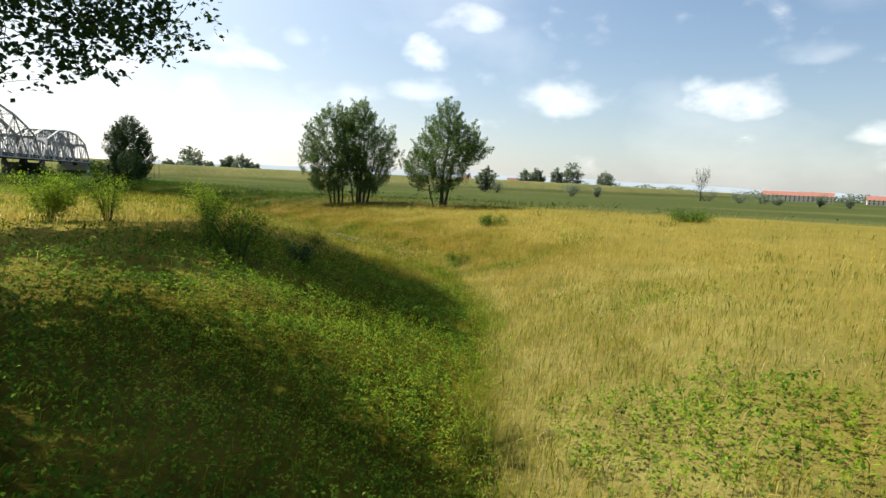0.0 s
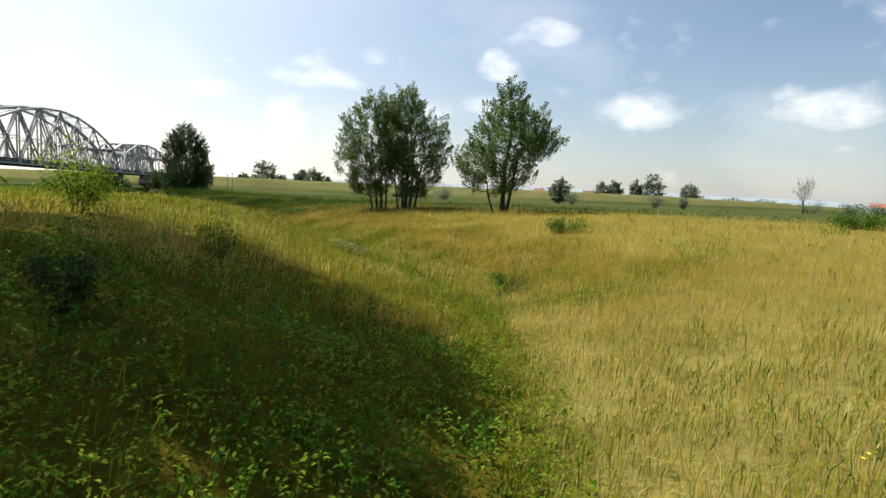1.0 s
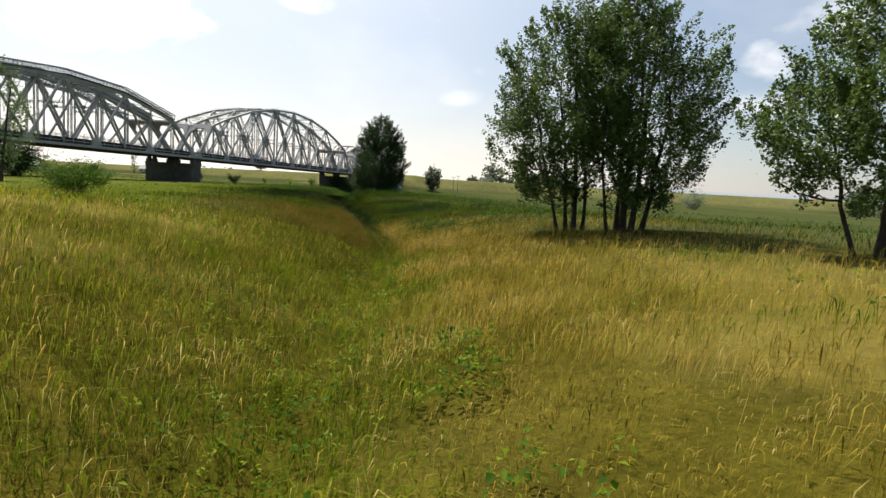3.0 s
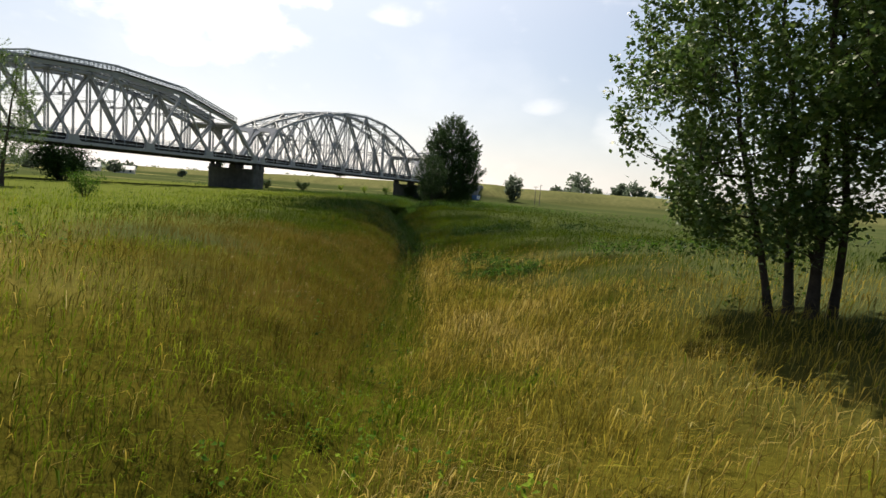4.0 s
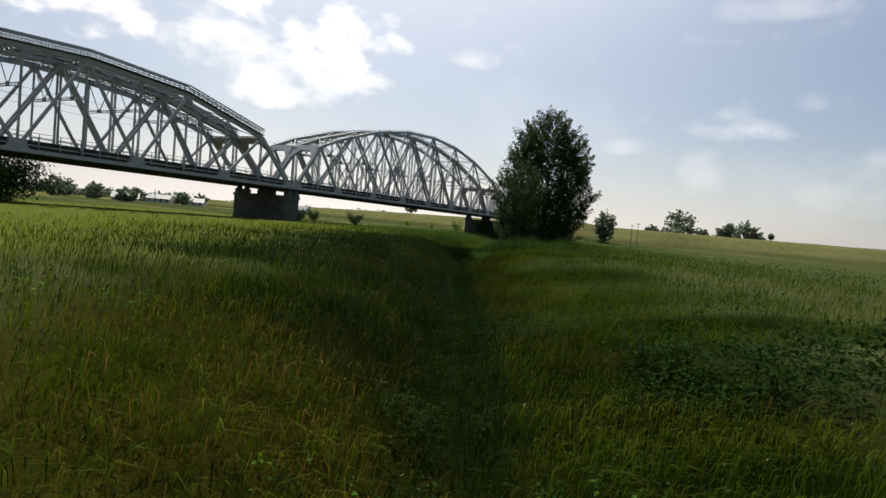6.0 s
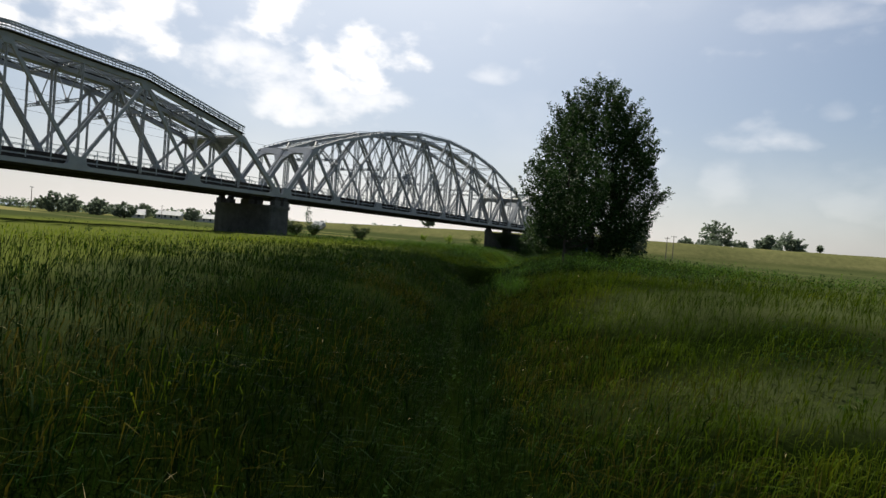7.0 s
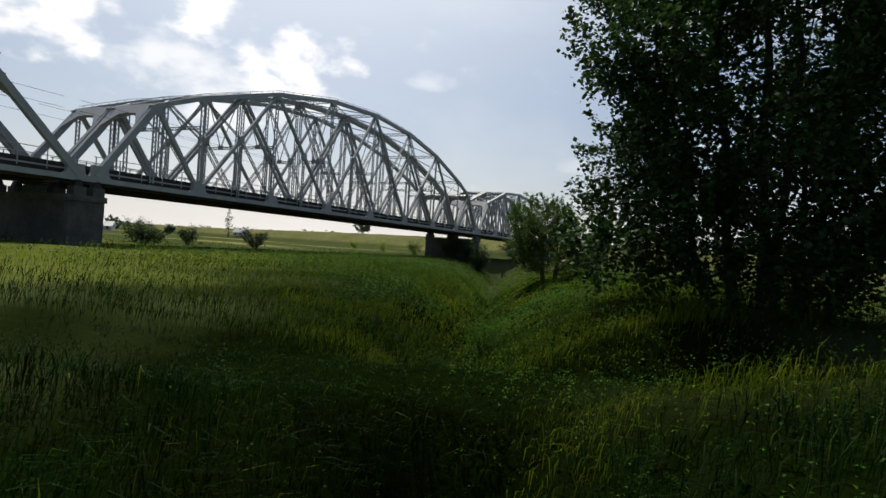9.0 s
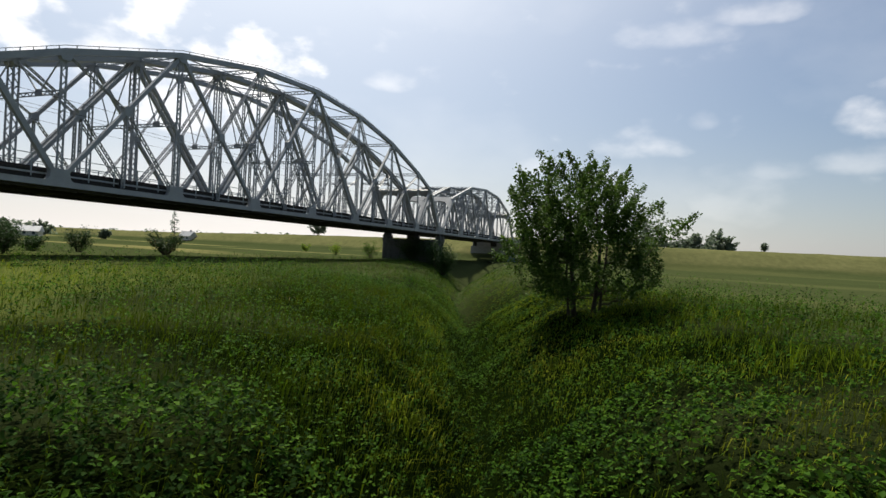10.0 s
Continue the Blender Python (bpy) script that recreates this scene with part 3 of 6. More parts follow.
def floor_of(span, length, step, gap):
    n = int(round(length / step))
    # floor members carry the shade below the deck in their near-black colour
    for i in range(n + 1):
        x = min(max(i * length / n, 0.3), length - 0.3)
        part("cross_beam", Build().box((x, 0.2, -0.02), (x, gap - 0.2, -0.02), 0.34, 1.1), M_STEEL_DARK_SHADE, span)
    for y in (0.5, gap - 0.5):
        part("edge_girder", Build().box((0, y, -0.56), (length, y, -0.56), 0.3, 0.28), M_STEEL_DARK_SHADE, span)
        part("edge_plate", Build().box((0, y, 0.28), (length, y, 0.28), 0.06, 0.62), M_STEEL_DARK_SHADE, span)
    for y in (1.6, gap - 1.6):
        part("stringer", Build().box((0, y, 0.15), (length, y, 0.15), 0.3, 0.8), M_STEEL_DARK_SHADE, span)
    part("deck_plate", Build().block(0, length, 0.42, gap - 0.42, DECK - 0.1, DECK), M_STEEL_DARK_SHADE, span, "steel deck plating darkened for its shade")
    for y in (gap / 2 - 0.75, gap / 2 + 0.75):
        part("rail", Build().box((0, y, DECK + 0.28), (length, y, DECK + 0.28), 0.07, 0.15), M_STEEL_DARK_SHADE, span)
    k = int(length / 0.65)
    beam = Build().box((0, gap / 2 - 1.3, DECK + 0.11), (0, gap / 2 + 1.3, DECK + 0.11), 0.24, 0.2).mesh("sleeper", M_SLEEPER)
    for i in range(k):
        o = part("sleeper", beam, M_SLEEPER, span)
        o.location = ((i + 0.5) * length / k, 0, 0)
    # outer edge beam with brackets, and a railing on each side
    for y in (0.34, gap - 0.34):
        part("edge_beam", Build().box((0, y, DECK - 0.28), (length, y, DECK - 0.28), 0.1, 0.14), M_STEEL, span)
        for h in (0.55, 1.12):
            part("handrail", Build().box((0, y, DECK + h), (length, y, DECK + h), 0.05, 0.06), M_RAIL, span)
        m = int(length / 2.3)
        post = Build().box((0, 0, -0.55), (0, 0, 1.12), 0.07, 0.07).mesh("railing_post", M_RAIL)
        for i in range(m + 1):
            o = part("railing_post", post, M_RAIL, span)
            o.location = (0.2 + i * (length - 0.4) / m, y, DECK)


def sway(span, top, gap):
    """Struts and crossed bars between the two top chords, and portal frames at both ends."""
    for x, z in top:
        part("top_strut", laced(Build(), (x, 0.2, z), (x, gap - 0.2, z), 0.4, 0.07, (0, 0, 1)), M_STEEL, span)
    for (x0, z0), (x1, z1) in zip(top[:-1], top[1:]):
        for y0, y1 in ((0.2, gap - 0.2), (gap - 0.2, 0.2)):
            part("wind_brace", Build().box((x0, y0, z0), (x1, y1, z1), 0.12, 0.12), M_STEEL, span)
    # cross frames above the track
    for (x, z) in top[1:-1]:
        zc = 6.9
        if z - zc < 2.2:
            continue
        part("sway_strut", laced(Build(), (x, 0.2, zc), (x, gap - 0.2, zc), 0.3, 0.06, (0, 0, 1)), M_STEEL, span)
        for y1 in (0.2, gap - 0.2):
            part("sway_brace", Build().box((x, gap / 2, zc), (x, y1, z - 0.3), 0.08, 0.1), M_STEEL, span)
        part("sway_plate", Build().box((x, gap / 2 - 0.4, zc + 0.1), (x, gap / 2 + 0.4, zc + 0.1), 0.06, 0.55), M_STEEL, span)


def portal(span, x0, xk, zk, gap):
    """The slanting portal frame over one end: two end posts, a deep lintel and knees."""
    for y in (0, gap):
        part("end_post", Build().box((x0, y, 0), (xk, y, zk), 0.52, 0.62), M_STEEL, span)
    w = Vector((xk - x0, 0, zk)).normalized()
    e = Vector((xk, 0, zk))
    lint = [e + Vector((0, 0.2, 0)), e + Vector((0, gap - 0.2, 0)), e - w * 3.0 + Vector((0, gap - 0.2, 0)), e - w * 1.35 + Vector((0, gap - 1.5, 0)), e - w * 1.2 + Vector((0, gap / 2, 0)),
            e - w * 1.35 + Vector((0, 1.5, 0)), e - w * 3.0 + Vector((0, 0.2, 0))]
    nrm = Vector((-w.z, 0, w.x)) * (0.34 if xk > x0 else -0.34)
    part("portal_lintel", Build().prism(lint, nrm), M_STEEL, span)


def catenary(span, length, gap):
    for z in (DECK + 5.3, DECK + 6.3):
        part("contact_wire", Build().box((0, gap / 2, z), (length, gap / 2, z), 0.025, 0.025), M_STEEL_DARK_SHADE, span)


GAP, TWIN = 5.6, 6.35


def subdivided_span():
    """The long span: a high curved truss of eight panels with half diagonals and laced posts."""
    L, n = 11.35, 8
    full = L * n

    def arc(x):
        return 16.25 - 0.00535 * (x - full / 2) ** 2
    span = thing("truss_span", BRIDGE, "long grey steel railway truss span with curved top chord", "bridge span", "bridge spans")
    knee, knee2 = L * 0.5, full - L * 0.5
    top = [(knee, arc(knee))] + [(L * k, arc(L * k)) for k in range(1, n)] + [(knee2, arc(knee2))]
    dia, light, ver, gus = [], [], [], []
    dia += [(knee, arc(knee), L, 0, 0.42), (knee2, arc(knee2), full - L, 0, 0.42)]
    for k in range(1, n, 2):
        for t in (k - 1, k + 1):
            if 0 < t < n:
                dia.append((L * k, 0, L * t, arc(L * t), 0.34))
                mx, mz = L * (k + t) / 2, arc(L * t) / 2
                light.append((L * t, 0, mx, mz, 0.34))
                ver.append((mx, 0.1, mz, 0.3))
                light.append((L * k, arc(L * k), mx, mz, 0.3))
                gus.append((mx, mz, 1.3, 0.9))
    for k in range(1, n):
        ver.append((L * k, 0.2, arc(L * k), 0.42))
        gus.append((L * k, 0, 2.3, 1.15))
        gus.append((L * k, arc(L * k), 1.5, 0.7))
    for x in (knee, knee2):
        ver.append((x, 0.2, arc(x), 0.36))
        gus.append((x, arc(x), 1.7, 0.9))
    gus += [(0.35, 0, 2.2, 1.3), (full - 0.35, 0, 2.2, 1.3)]
    for y in (0, GAP):
        truss(span, y, [L * k for k in range(n + 1)], top, dia, light, ver, gus)
    floor_of(span, full, L / 2, GAP)
    sway(span, top, GAP)
    portal(span, 0, knee, arc(knee), GAP)
    portal(span, full, knee2, arc(knee2), GAP)
    catenary(span, full, GAP)
    # low lattice rail along each top chord
    for y in (0, GAP):
        for (a, za), (c, zc) in zip(top[:-1], top[1:]):
            part("top_handrail", Build().box((a, y, za + 0.5), (c, y, zc + 0.5), 0.06, 0.05), M_STEEL, span)
            for i in range(6):
                u = (i + 0.5) / 6
                x, z = a + (c - a) * u, za + (zc - za) * u
                part("top_rail_post", Build().box((x, y, z + 0.2), (x, y, z + 0.5), 0.05, 0.05), M_STEEL, span)
    return span


def warren_span(start, panel, n, heights, walkway, label):
    """A span of n panels: a plain Warren truss with posts; heights are those of the top nodes, half a panel in."""
    full = panel * n
    span = thing("truss_span", BRIDGE @ pose(start, 0, 0), label, "bridge span", "bridge spans")
    xs = [panel * (k + 0.5) for k in range(n)]
    top = list(zip(xs, heights))

    def at(x):
        return float(np.interp(x, xs, heights))
    dia, ver, gus = [], [], []
    for k, (x, z) in enumerate(top):
        if k > 0:
            dia.append((panel * k, 0, x, z, 0.32))
        if k < n - 1:
            dia.append((panel * (k + 1), 0, x, z, 0.32))
        ver.append((x, 0.1, z, 0.3))
        gus.append((x, z, 1.7, 0.8))
    for k in range(1, n):
        ver.append((panel * k, 0.2, at(panel * k), 0.32))
        gus.append((panel * k, 0, 2.6, 1.2))
    gus += [(0.35, 0, 2.2, 1.2), (full - 0.35, 0, 2.2, 1.2)]
    for y in (0, GAP):
        truss(span, y, [panel * k for k in range(n + 1)], top, dia, [], ver, gus)
    floor_of(span, full, panel / 2, GAP)
    dense = [(x, at(x)) for x in np.linspace(xs[0], xs[-1], 2 * n - 1)]
    sway(span, dense, GAP)
    portal(span, 0, xs[0], heights[0], GAP)
    portal(span, full, xs[-1], heights[-1], GAP)
    catenary(span, full, GAP)
    if walkway:
        for y in (-0.15, GAP + 0.15):
            for (a, za), (c, zc) in zip(top[:-1], top[1:]):
                part("top_walkway", Build().box((a, y, za + 0.36), (c, y, zc + 0.36), 0.95, 0.07), M_STEEL_DARK_SHADE, span, "steel grating walkway on the top chord")
                for e in (-0.42, 0.42):
                    for h, th in ((0.66, 0.07), (0.92, 0.06), (1.22, 0.2)):
                        part("top_handrail", Build().box((a, y + e, za + h), (c, y + e, zc + h), 0.07, th), M_STEEL, span)
                    for i in range(18):
                        u = (i + 0.5) / 18
                        x, z = a + (c - a) * u, za + (zc - za) * u
                        part("top_rail_post", Build().box((x, y + e, z + 0.36), (x, y + e, z + 1.34), 0.06, 0.06), M_RAIL, span)
    return span


long_span = subdivided_span()
copy_thing(long_span, BRIDGE @ pose(0, TWIN, 0))
south_span = warren_span(-1.5 - 69.2, 13.84, 5, (7.0, 10.5, 11.35, 10.5, 7.0), True, "grey steel railway truss span with walkways along its top chord")
copy_thing(south_span, BRIDGE @ pose(-70.7, TWIN, 0))
north_span = warren_span(92.3, 11.6, 5, (7.6, 11.2, 12.0, 11.2, 7.6), False, "shorter grey steel railway truss span at the far bank")
copy_thing(north_span, BRIDGE @ pose(92.3, TWIN, 0))


def pier(s, label):
    p = thing("bridge_pier", BRIDGE @ pose(s, 0, 0), label, "bridge pier", "bridge piers")
    y0, y1, t = -0.5, 12.6, 1.75

    def outline(g, z):
        pts = []
        for i in range(9):
            a = -math.pi / 2 + math.pi * i / 8
            pts.append((-(t + g) * math.sin(a), y0 + 0.6 - (0.6 + g) * math.cos(a) ** 0.7, z))
        for i in range(9):
            a = math.pi / 2 - math.pi * i / 8
            pts.append((-(t + g) * math.sin(a), y1 - 0.6 + (0.6 + g) * math.cos(a) ** 0.7, z))
        return pts
    # rough stone courses, each a little in or out
    z, k = -10.7, 0
    while z < -2.3:
        h = 0.55
        part("stone_course", Build().prism(outline(0.008 * (k % 2) + 0.006 * ((k * 7) % 3), z), (0, 0, min(h, -2.25 - z) - 0.012)), M_STONE, p)
        z, k = z + h, k + 1
    part("core", Build().prism(outline(-0.03, -10.7), (0, 0, 8.6)), M_STONE, p)
    part("cap", Build().prism(outline(0.2, -2.26), (0, 0, 0.5)), M_STONE, p, "projecting stone cap")
    for y in (0, GAP, TWIN, TWIN + GAP):
        for e in (-0.85, 0.85):
            part("bearing_block", Build().block(e - 0.55, e + 0.55, y - 0.5, y + 0.5, -1.77, -1.0), M_STONE, p)
            part("bearing", Build().prism([(e - 0.4, y - 0.35, -1.0), (e + 0.4, y - 0.35, -1.0), (e + 0.18, y - 0.35, -0.45), (e - 0.18, y - 0.35, -0.45)], (0, 0.7, 0)), M_STEEL_DARK_SHADE, p)
    return p


pier(-0.75, "dark stone bridge pier with rounded ends standing in the meadow")
pier(91.55, "dark stone bridge pier beside the ditch with weeds at its foot")
pier(-72.0, "dark stone bridge pier in the meadow under the first span")
abut = thing("bridge_abutment", BRIDGE @ pose(151.0, 0, 0), "grey concrete bridge abutment set in the grassy railway embankment", "abutment")
part("breast_wall", Build().block(-1.2, 3.0, -0.9, 13.0, -8.0, -1.8), M_CONCRETE, abut)
part("back_wall", Build().block(0.5, 3.0, -0.9, 13.0, -1.8, 0.8), M_CONCRETE, abut)
for y in (-1.2, 12.9):
    part("wing_wall", Build().prism([(2.9, y, -8), (11, y, -8), (11, y, -1.0), (2.9, y, 0.9)], (0, 0.5, 0)), M_CONCRETE, abut)
for y in (0, GAP, TWIN, TWIN + GAP):
    part("bearing", Build().block(-0.9, 0.1, y - 0.4, y + 0.4, -1.8, -0.45), M_STEEL_DARK_SHADE, abut)

# ---------------------------------------------------------------- trees and shrubs


def leaf_mesh(name, centres, size, mat, rng, droop=0.25, slim=0.5):
    """Folded leaves, two triangles each, at the given centres."""
    n = len(centres)
    a = rng.uniform(0, 2 * np.pi, n)
    tilt = rng.normal(-droop, 0.55, n)
    s = size * rng.uniform(0.65, 1.35, n)
    fwd = np.stack([np.cos(a) * np.cos(tilt), np.sin(a) * np.cos(tilt), np.sin(tilt)], 1)
    flat = np.stack([-np.sin(a), np.cos(a), np.zeros(n)], 1)
    up = np.cross(fwd, flat)
    roll = rng.normal(0, 0.7, n)[:, None]
    side = flat * np.cos(roll) + up * np.sin(roll)
    nor = np.cross(fwd, side)
    s = s[:, None]
    v = np.stack([centres - fwd * s * 0.5, centres + side * s * slim * 0.5 + nor * s * 0.1, centres + fwd * s * 0.5, centres - side * s * slim * 0.5 + nor * s * 0.1], 1).reshape(-1, 3)
    o = np.arange(n)[:, None] * 4
    f = np.concatenate([o + [0, 1, 2], o + [0, 2, 3]], 1).reshape(-1)
    return arrays_mesh(name, v, f, np.full(2 * n, 3), [mat])


def grow_stem(rng, base, height, radius, lean, crown_from, spread, limbs, rise, wood, twigs, sides=6):
    """One stem with limbs and branches; fills the wood mesh and the list of twigs."""
    base = np.array(base, float)
    k = 9
    wob = rng.normal(0, 0.018 * height, (k, 2)).cumsum(0) * np.linspace(0, 1, k)[:, None] * 0.5
    pts = np.array([[base[0] + lean[0] * (i / (k - 1)) ** 1.3 + wob[i, 0], base[1] + lean[1] * (i / (k - 1)) ** 1.3 + wob[i, 1], base[2] - 0.15 + height * i / (k - 1)] for i in range(k)])
    wood.tube([tuple(p) for p in pts], [max(radius * (1 - i / (k - 1)) ** 0.8, 0.012) * (1.25 if i == 0 else 1) for i in range(k)], sides)

    def along(path, u):
        f = u * (len(path) - 1)
        i = min(int(f), len(path) - 2)
        return path[i] + (path[i + 1] - path[i]) * (f - i)
    ang = rng.uniform(0, 6.28)
    for j in range(limbs):
        u = crown_from + (1 - crown_from) * (j + rng.uniform(0.1, 0.9)) / limbs
        ang += 2.4 + rng.normal(0, 0.35)
        c = (u - crown_from) / (1 - crown_from)
        reach = spread * (0.45 + 0.75 * math.sin(math.pi * min(1.0, 0.18 + 0.72 * c)) - 0.55 * c ** 3) * rng.uniform(0.7, 1.15)
        p0 = along(pts, min(u, 0.985))
        elev = radians(rise + 30 * c + rng.normal(0, 9))
        out = np.array([math.cos(ang), math.sin(ang), 0])
        limb = [p0]
        for q in range(1, 6):
            e = elev + 0.09 * q
            limb.append(limb[-1] + (out * math.cos(e) + np.array([0, 0, math.sin(e)])) * reach / 5 + rng.normal(0, 0.035 * reach, 3))
        limb = np.array(limb)
        r0 = max(radius * 0.5 * (1 - u) + 0.02, 0.018)
        wood.tube([tuple(p) for p in limb], [r0 * (1 - i / 5.6) for i in range(6)], 4)
        subs = max(3, int(reach * 2.6))
        for m in range(subs):
            w = 0.22 + 0.78 * (m + rng.uniform(0, 1)) / subs
            q0 = along(limb, min(w, 0.99))
            a2 = ang + rng.choice([-1, 1]) * rng.uniform(0.4, 1.3)
            e2 = elev + rng.normal(0.12, 0.35)
            ln = reach * rng.uniform(0.2, 0.45) + 0.25
            way = np.array([math.cos(a2) * math.cos(e2), math.sin(a2) * math.cos(e2), math.sin(e2)])
            q1 = q0 + way * ln * 0.5 + rng.normal(0, 0.05, 3)
            q2 = q0 + way * ln + np.array([0, 0, 0.08 * ln])
            wood.tube([tuple(q0), tuple(q1), tuple(q2)], [r0 * 0.35, r0 * 0.25, 0.006], 3)
            twigs.append((q0 + way * ln * 0.25, q2))
    twigs.append((pts[-2], pts[-1] + np.array([0, 0, 0.2])))


def tree(name, label, category, at, stems, leaves, leaf, mat, seed, spread=2.6, limbs=16, crown_from=0.22, rise=28, fuzz=0.2):
    """stems: (dx, dy, height, radius, lean x, lean y)."""
    rng = np.random.default_rng(seed)
    x, y = at
    z = float(land(x, y)) - 0.05
    root = thing(name, pose(x, y, z), label, category)
    twigs = []
    for dx, dy, h, r, lx, ly in stems:
        wood = Build()
        zz = float(land(x + dx, y + dy)) - 0.05 - z
        grow_stem(rng, (dx, dy, zz), h, r, (lx, ly), crown_from, spread * h / stems[0][2], max(5, int(limbs * (h / stems[0][2]) ** 0.5)), rise, wood, twigs)
        part("trunk", wood, M_BARK, root, "", True)
    a = np.array([t[0] for t in twigs])
    b = np.array([t[1] for t in twigs])
    w = (np.linalg.norm(b - a, axis=1) + 0.2) * rng.gamma(2.6, 1.0, len(a))
    pick = rng.choice(len(a), leaves, p=w / w.sum())
    u = rng.uniform(-0.1, 1.12, leaves)[:, None]
    c = a[pick] * (1 - u) + b[pick] * u + rng.normal(0, fuzz, (leaves, 3)) * np.array([1, 1, 0.8])
    part("crown", leaf_mesh("crown", c, leaf, mat, rng), mat, root)
    return root


def shrub(name, label, at, height, width, leaves, leaf, mat, seed, stems=9, group="", loose=0.045):
    """A bush of many stems from one root."""
    rng = np.random.default_rng(seed)
    x, y = at
    z = float(land(x, y)) - 0.03
    root = thing(name, pose(x, y, z), label, "bush", group)
    wood, twigs = Build(), []
    for i in range(stems):
        a = rng.uniform(0, 6.28)
        out = rng.uniform(0.1, 0.5) * width
        h = height * rng.uniform(0.6, 1.0) * (1.1 - 0.5 * out / width)
        p0 = np.array([0.06 * math.cos(a) * width, 0.06 * math.sin(a) * width, -0.05])
        p1 = np.array([out * 0.5 * math.cos(a), out * 0.5 * math.sin(a), h * 0.55])
        p2 = np.array([out * math.cos(a), out * math.sin(a), h])
        wood.tube([tuple(p0), tuple(p1), tuple(p2)], [0.012 * height + 0.006, 0.008 * height + 0.004, 0.003], 4)
        for m in range(6):
            u = 0.2 + 0.8 * (m + rng.uniform()) / 6
            q0 = p0 * (1 - u) ** 2 + 2 * p1 * u * (1 - u) + p2 * u * u
            b = a + rng.normal(0, 1.2)
            ln = (0.12 + 0.16 * rng.uniform()) * min(width, height)
            q1 = q0 + np.array([math.cos(b) * ln, math.sin(b) * ln, ln * rng.uniform(0.2, 0.9)])
            wood.tube([tuple(q0), tuple(q1)], [0.006, 0.002], 3)
            twigs.append((q0, q1))
        twigs.append((p1, p2))
    part("branchwork", wood, M_BARK, root)
    a, b = np.array([t[0] for t in twigs]), np.array([t[1] for t in twigs])
    pick = rng.integers(0, len(a), leaves)
    u = rng.uniform(0, 1.15, leaves)[:, None]
    c = a[pick] * (1 - u) + b[pick] * u + rng.normal(0, loose * (width + height), (leaves, 3))
    c[:, 2] = np.abs(c[:, 2])
    part("crown", leaf_mesh("crown", c, leaf, mat, rng), mat, root)
    return root


def crown_tree(name, label, category, at, stems, profile, clumps, per, leaf, mat, seed, way=(1.0, 0.0), spray=0.75, lift=0.8, slim=0.55, limbs=10, bare=0, group="", twigs=True):
    """A tree whose crown fills a given outline with sprays of leaves, borne by stems, limbs and twigs.
    stems: (dx, dy, radius, share of the height); profile: (height, shift along way, radius); bare: leafless low branches."""
    rng = np.random.default_rng(seed)
    x, y = at
    z = float(land(x, y)) - 0.05
    root = thing(name, pose(x, y, z), label, category, group)
    P = np.array(profile, float)
    ax = np.array([way[0], way[1], 0.0])
    ax /= np.linalg.norm(ax)
    top = P[-1, 0]
    # sprays sit all through the outline, most of them near its rim, with lobes and gaps
    hz = np.linspace(P[0, 0], top, 60)
    wgt = np.interp(hz, P[:, 0], P[:, 2]) ** 1.35 + 0.15
    h = rng.choice(hz, clumps, p=wgt / wgt.sum()) + rng.normal(0, 0.12, clumps)
    th = rng.uniform(0, 2 * np.pi, clumps)
    lobe = 1 + 0.13 * np.sin(3 * th + 1.1 * h + seed) + 0.1 * np.sin(5 * th - 1.9 * h + 2 * seed) + 0.08 * np.sin(2.6 * h + th)
    f = rng.uniform(0.06, 1, clumps) ** 0.42
    rad = np.interp(h, P[:, 0], P[:, 2]) * lobe * f
    c = ax * np.interp(h, P[:, 0], P[:, 1])[:, None] + np.stack([np.cos(th) * rad, np.sin(th) * rad, h], 1)
    gap = np.sin(1.7 * c[:, 0] + 0.6 * seed) + np.sin(1.9 * c[:, 1] + 1.3 * c[:, 2]) + np.sin(1.5 * c[:, 2] - 0.8 * c[:, 0] + seed)
    c = c[(gap > -1.25) | (rng.uniform(0, 1, clumps) < 0.3)]
    clumps = len(c)
    # stems
    nodes, size, owner, woods = [], [], [], []
    for si, (dx, dy, r, share) in enumerate(stems):
        wood = Build()
        woods.append(wood)
        zz = float(land(x + dx, y + dy)) - 0.2 - z
        tz = zz + (top - zz) * share
        mid = np.interp(tz * 0.8, P[:, 0], P[:, 1])
        pull = np.array([dx, dy, 0]) * 1.6 * (0.4 + np.interp(tz * 0.7, P[:, 0], P[:, 2]) * 0.25)
        end = ax * mid + pull + np.array([0, 0, tz])
        k = 11
        u = np.linspace(0, 1, k)[:, None]
        wob = rng.normal(0, 0.012 * top, (k, 3)).cumsum(0) * u * np.array([1, 1, 0])
        pts = np.array([dx, dy, zz]) * (1 - u) + end * u + np.array([pull[0] * 0.5, pull[1] * 0.5, 0]) * (u * (1 - u)) + ax * mid * (u ** 1.6 - u) + wob
        rr = [max(r * (1 - 0.93 * q) ** 0.85, 0.012) * (1.35 if n == 0 else 1) for n, q in enumerate(np.linspace(0, 1, k))]
        wood.tube([tuple(q) for q in pts], rr, 7)
        low = max(P[0, 0] * 0.55, 0.4)
        fine = np.stack([np.interp(np.linspace(0, 1, 41), u[:, 0], pts[:, q]) for q in range(3)], 1)
        fr = np.interp(np.linspace(0, 1, 41), u[:, 0], rr)
        ok = fine[:, 2] > low
        nodes.append(fine[ok])
        size.append(fr[ok])
        owner.append(np.full(ok.sum(), si))
    nodes, size, owner = np.concatenate(nodes), np.concatenate(size), np.concatenate(owner)
    # limbs reach for far sprays, then every spray gets its twig from the nearest wood

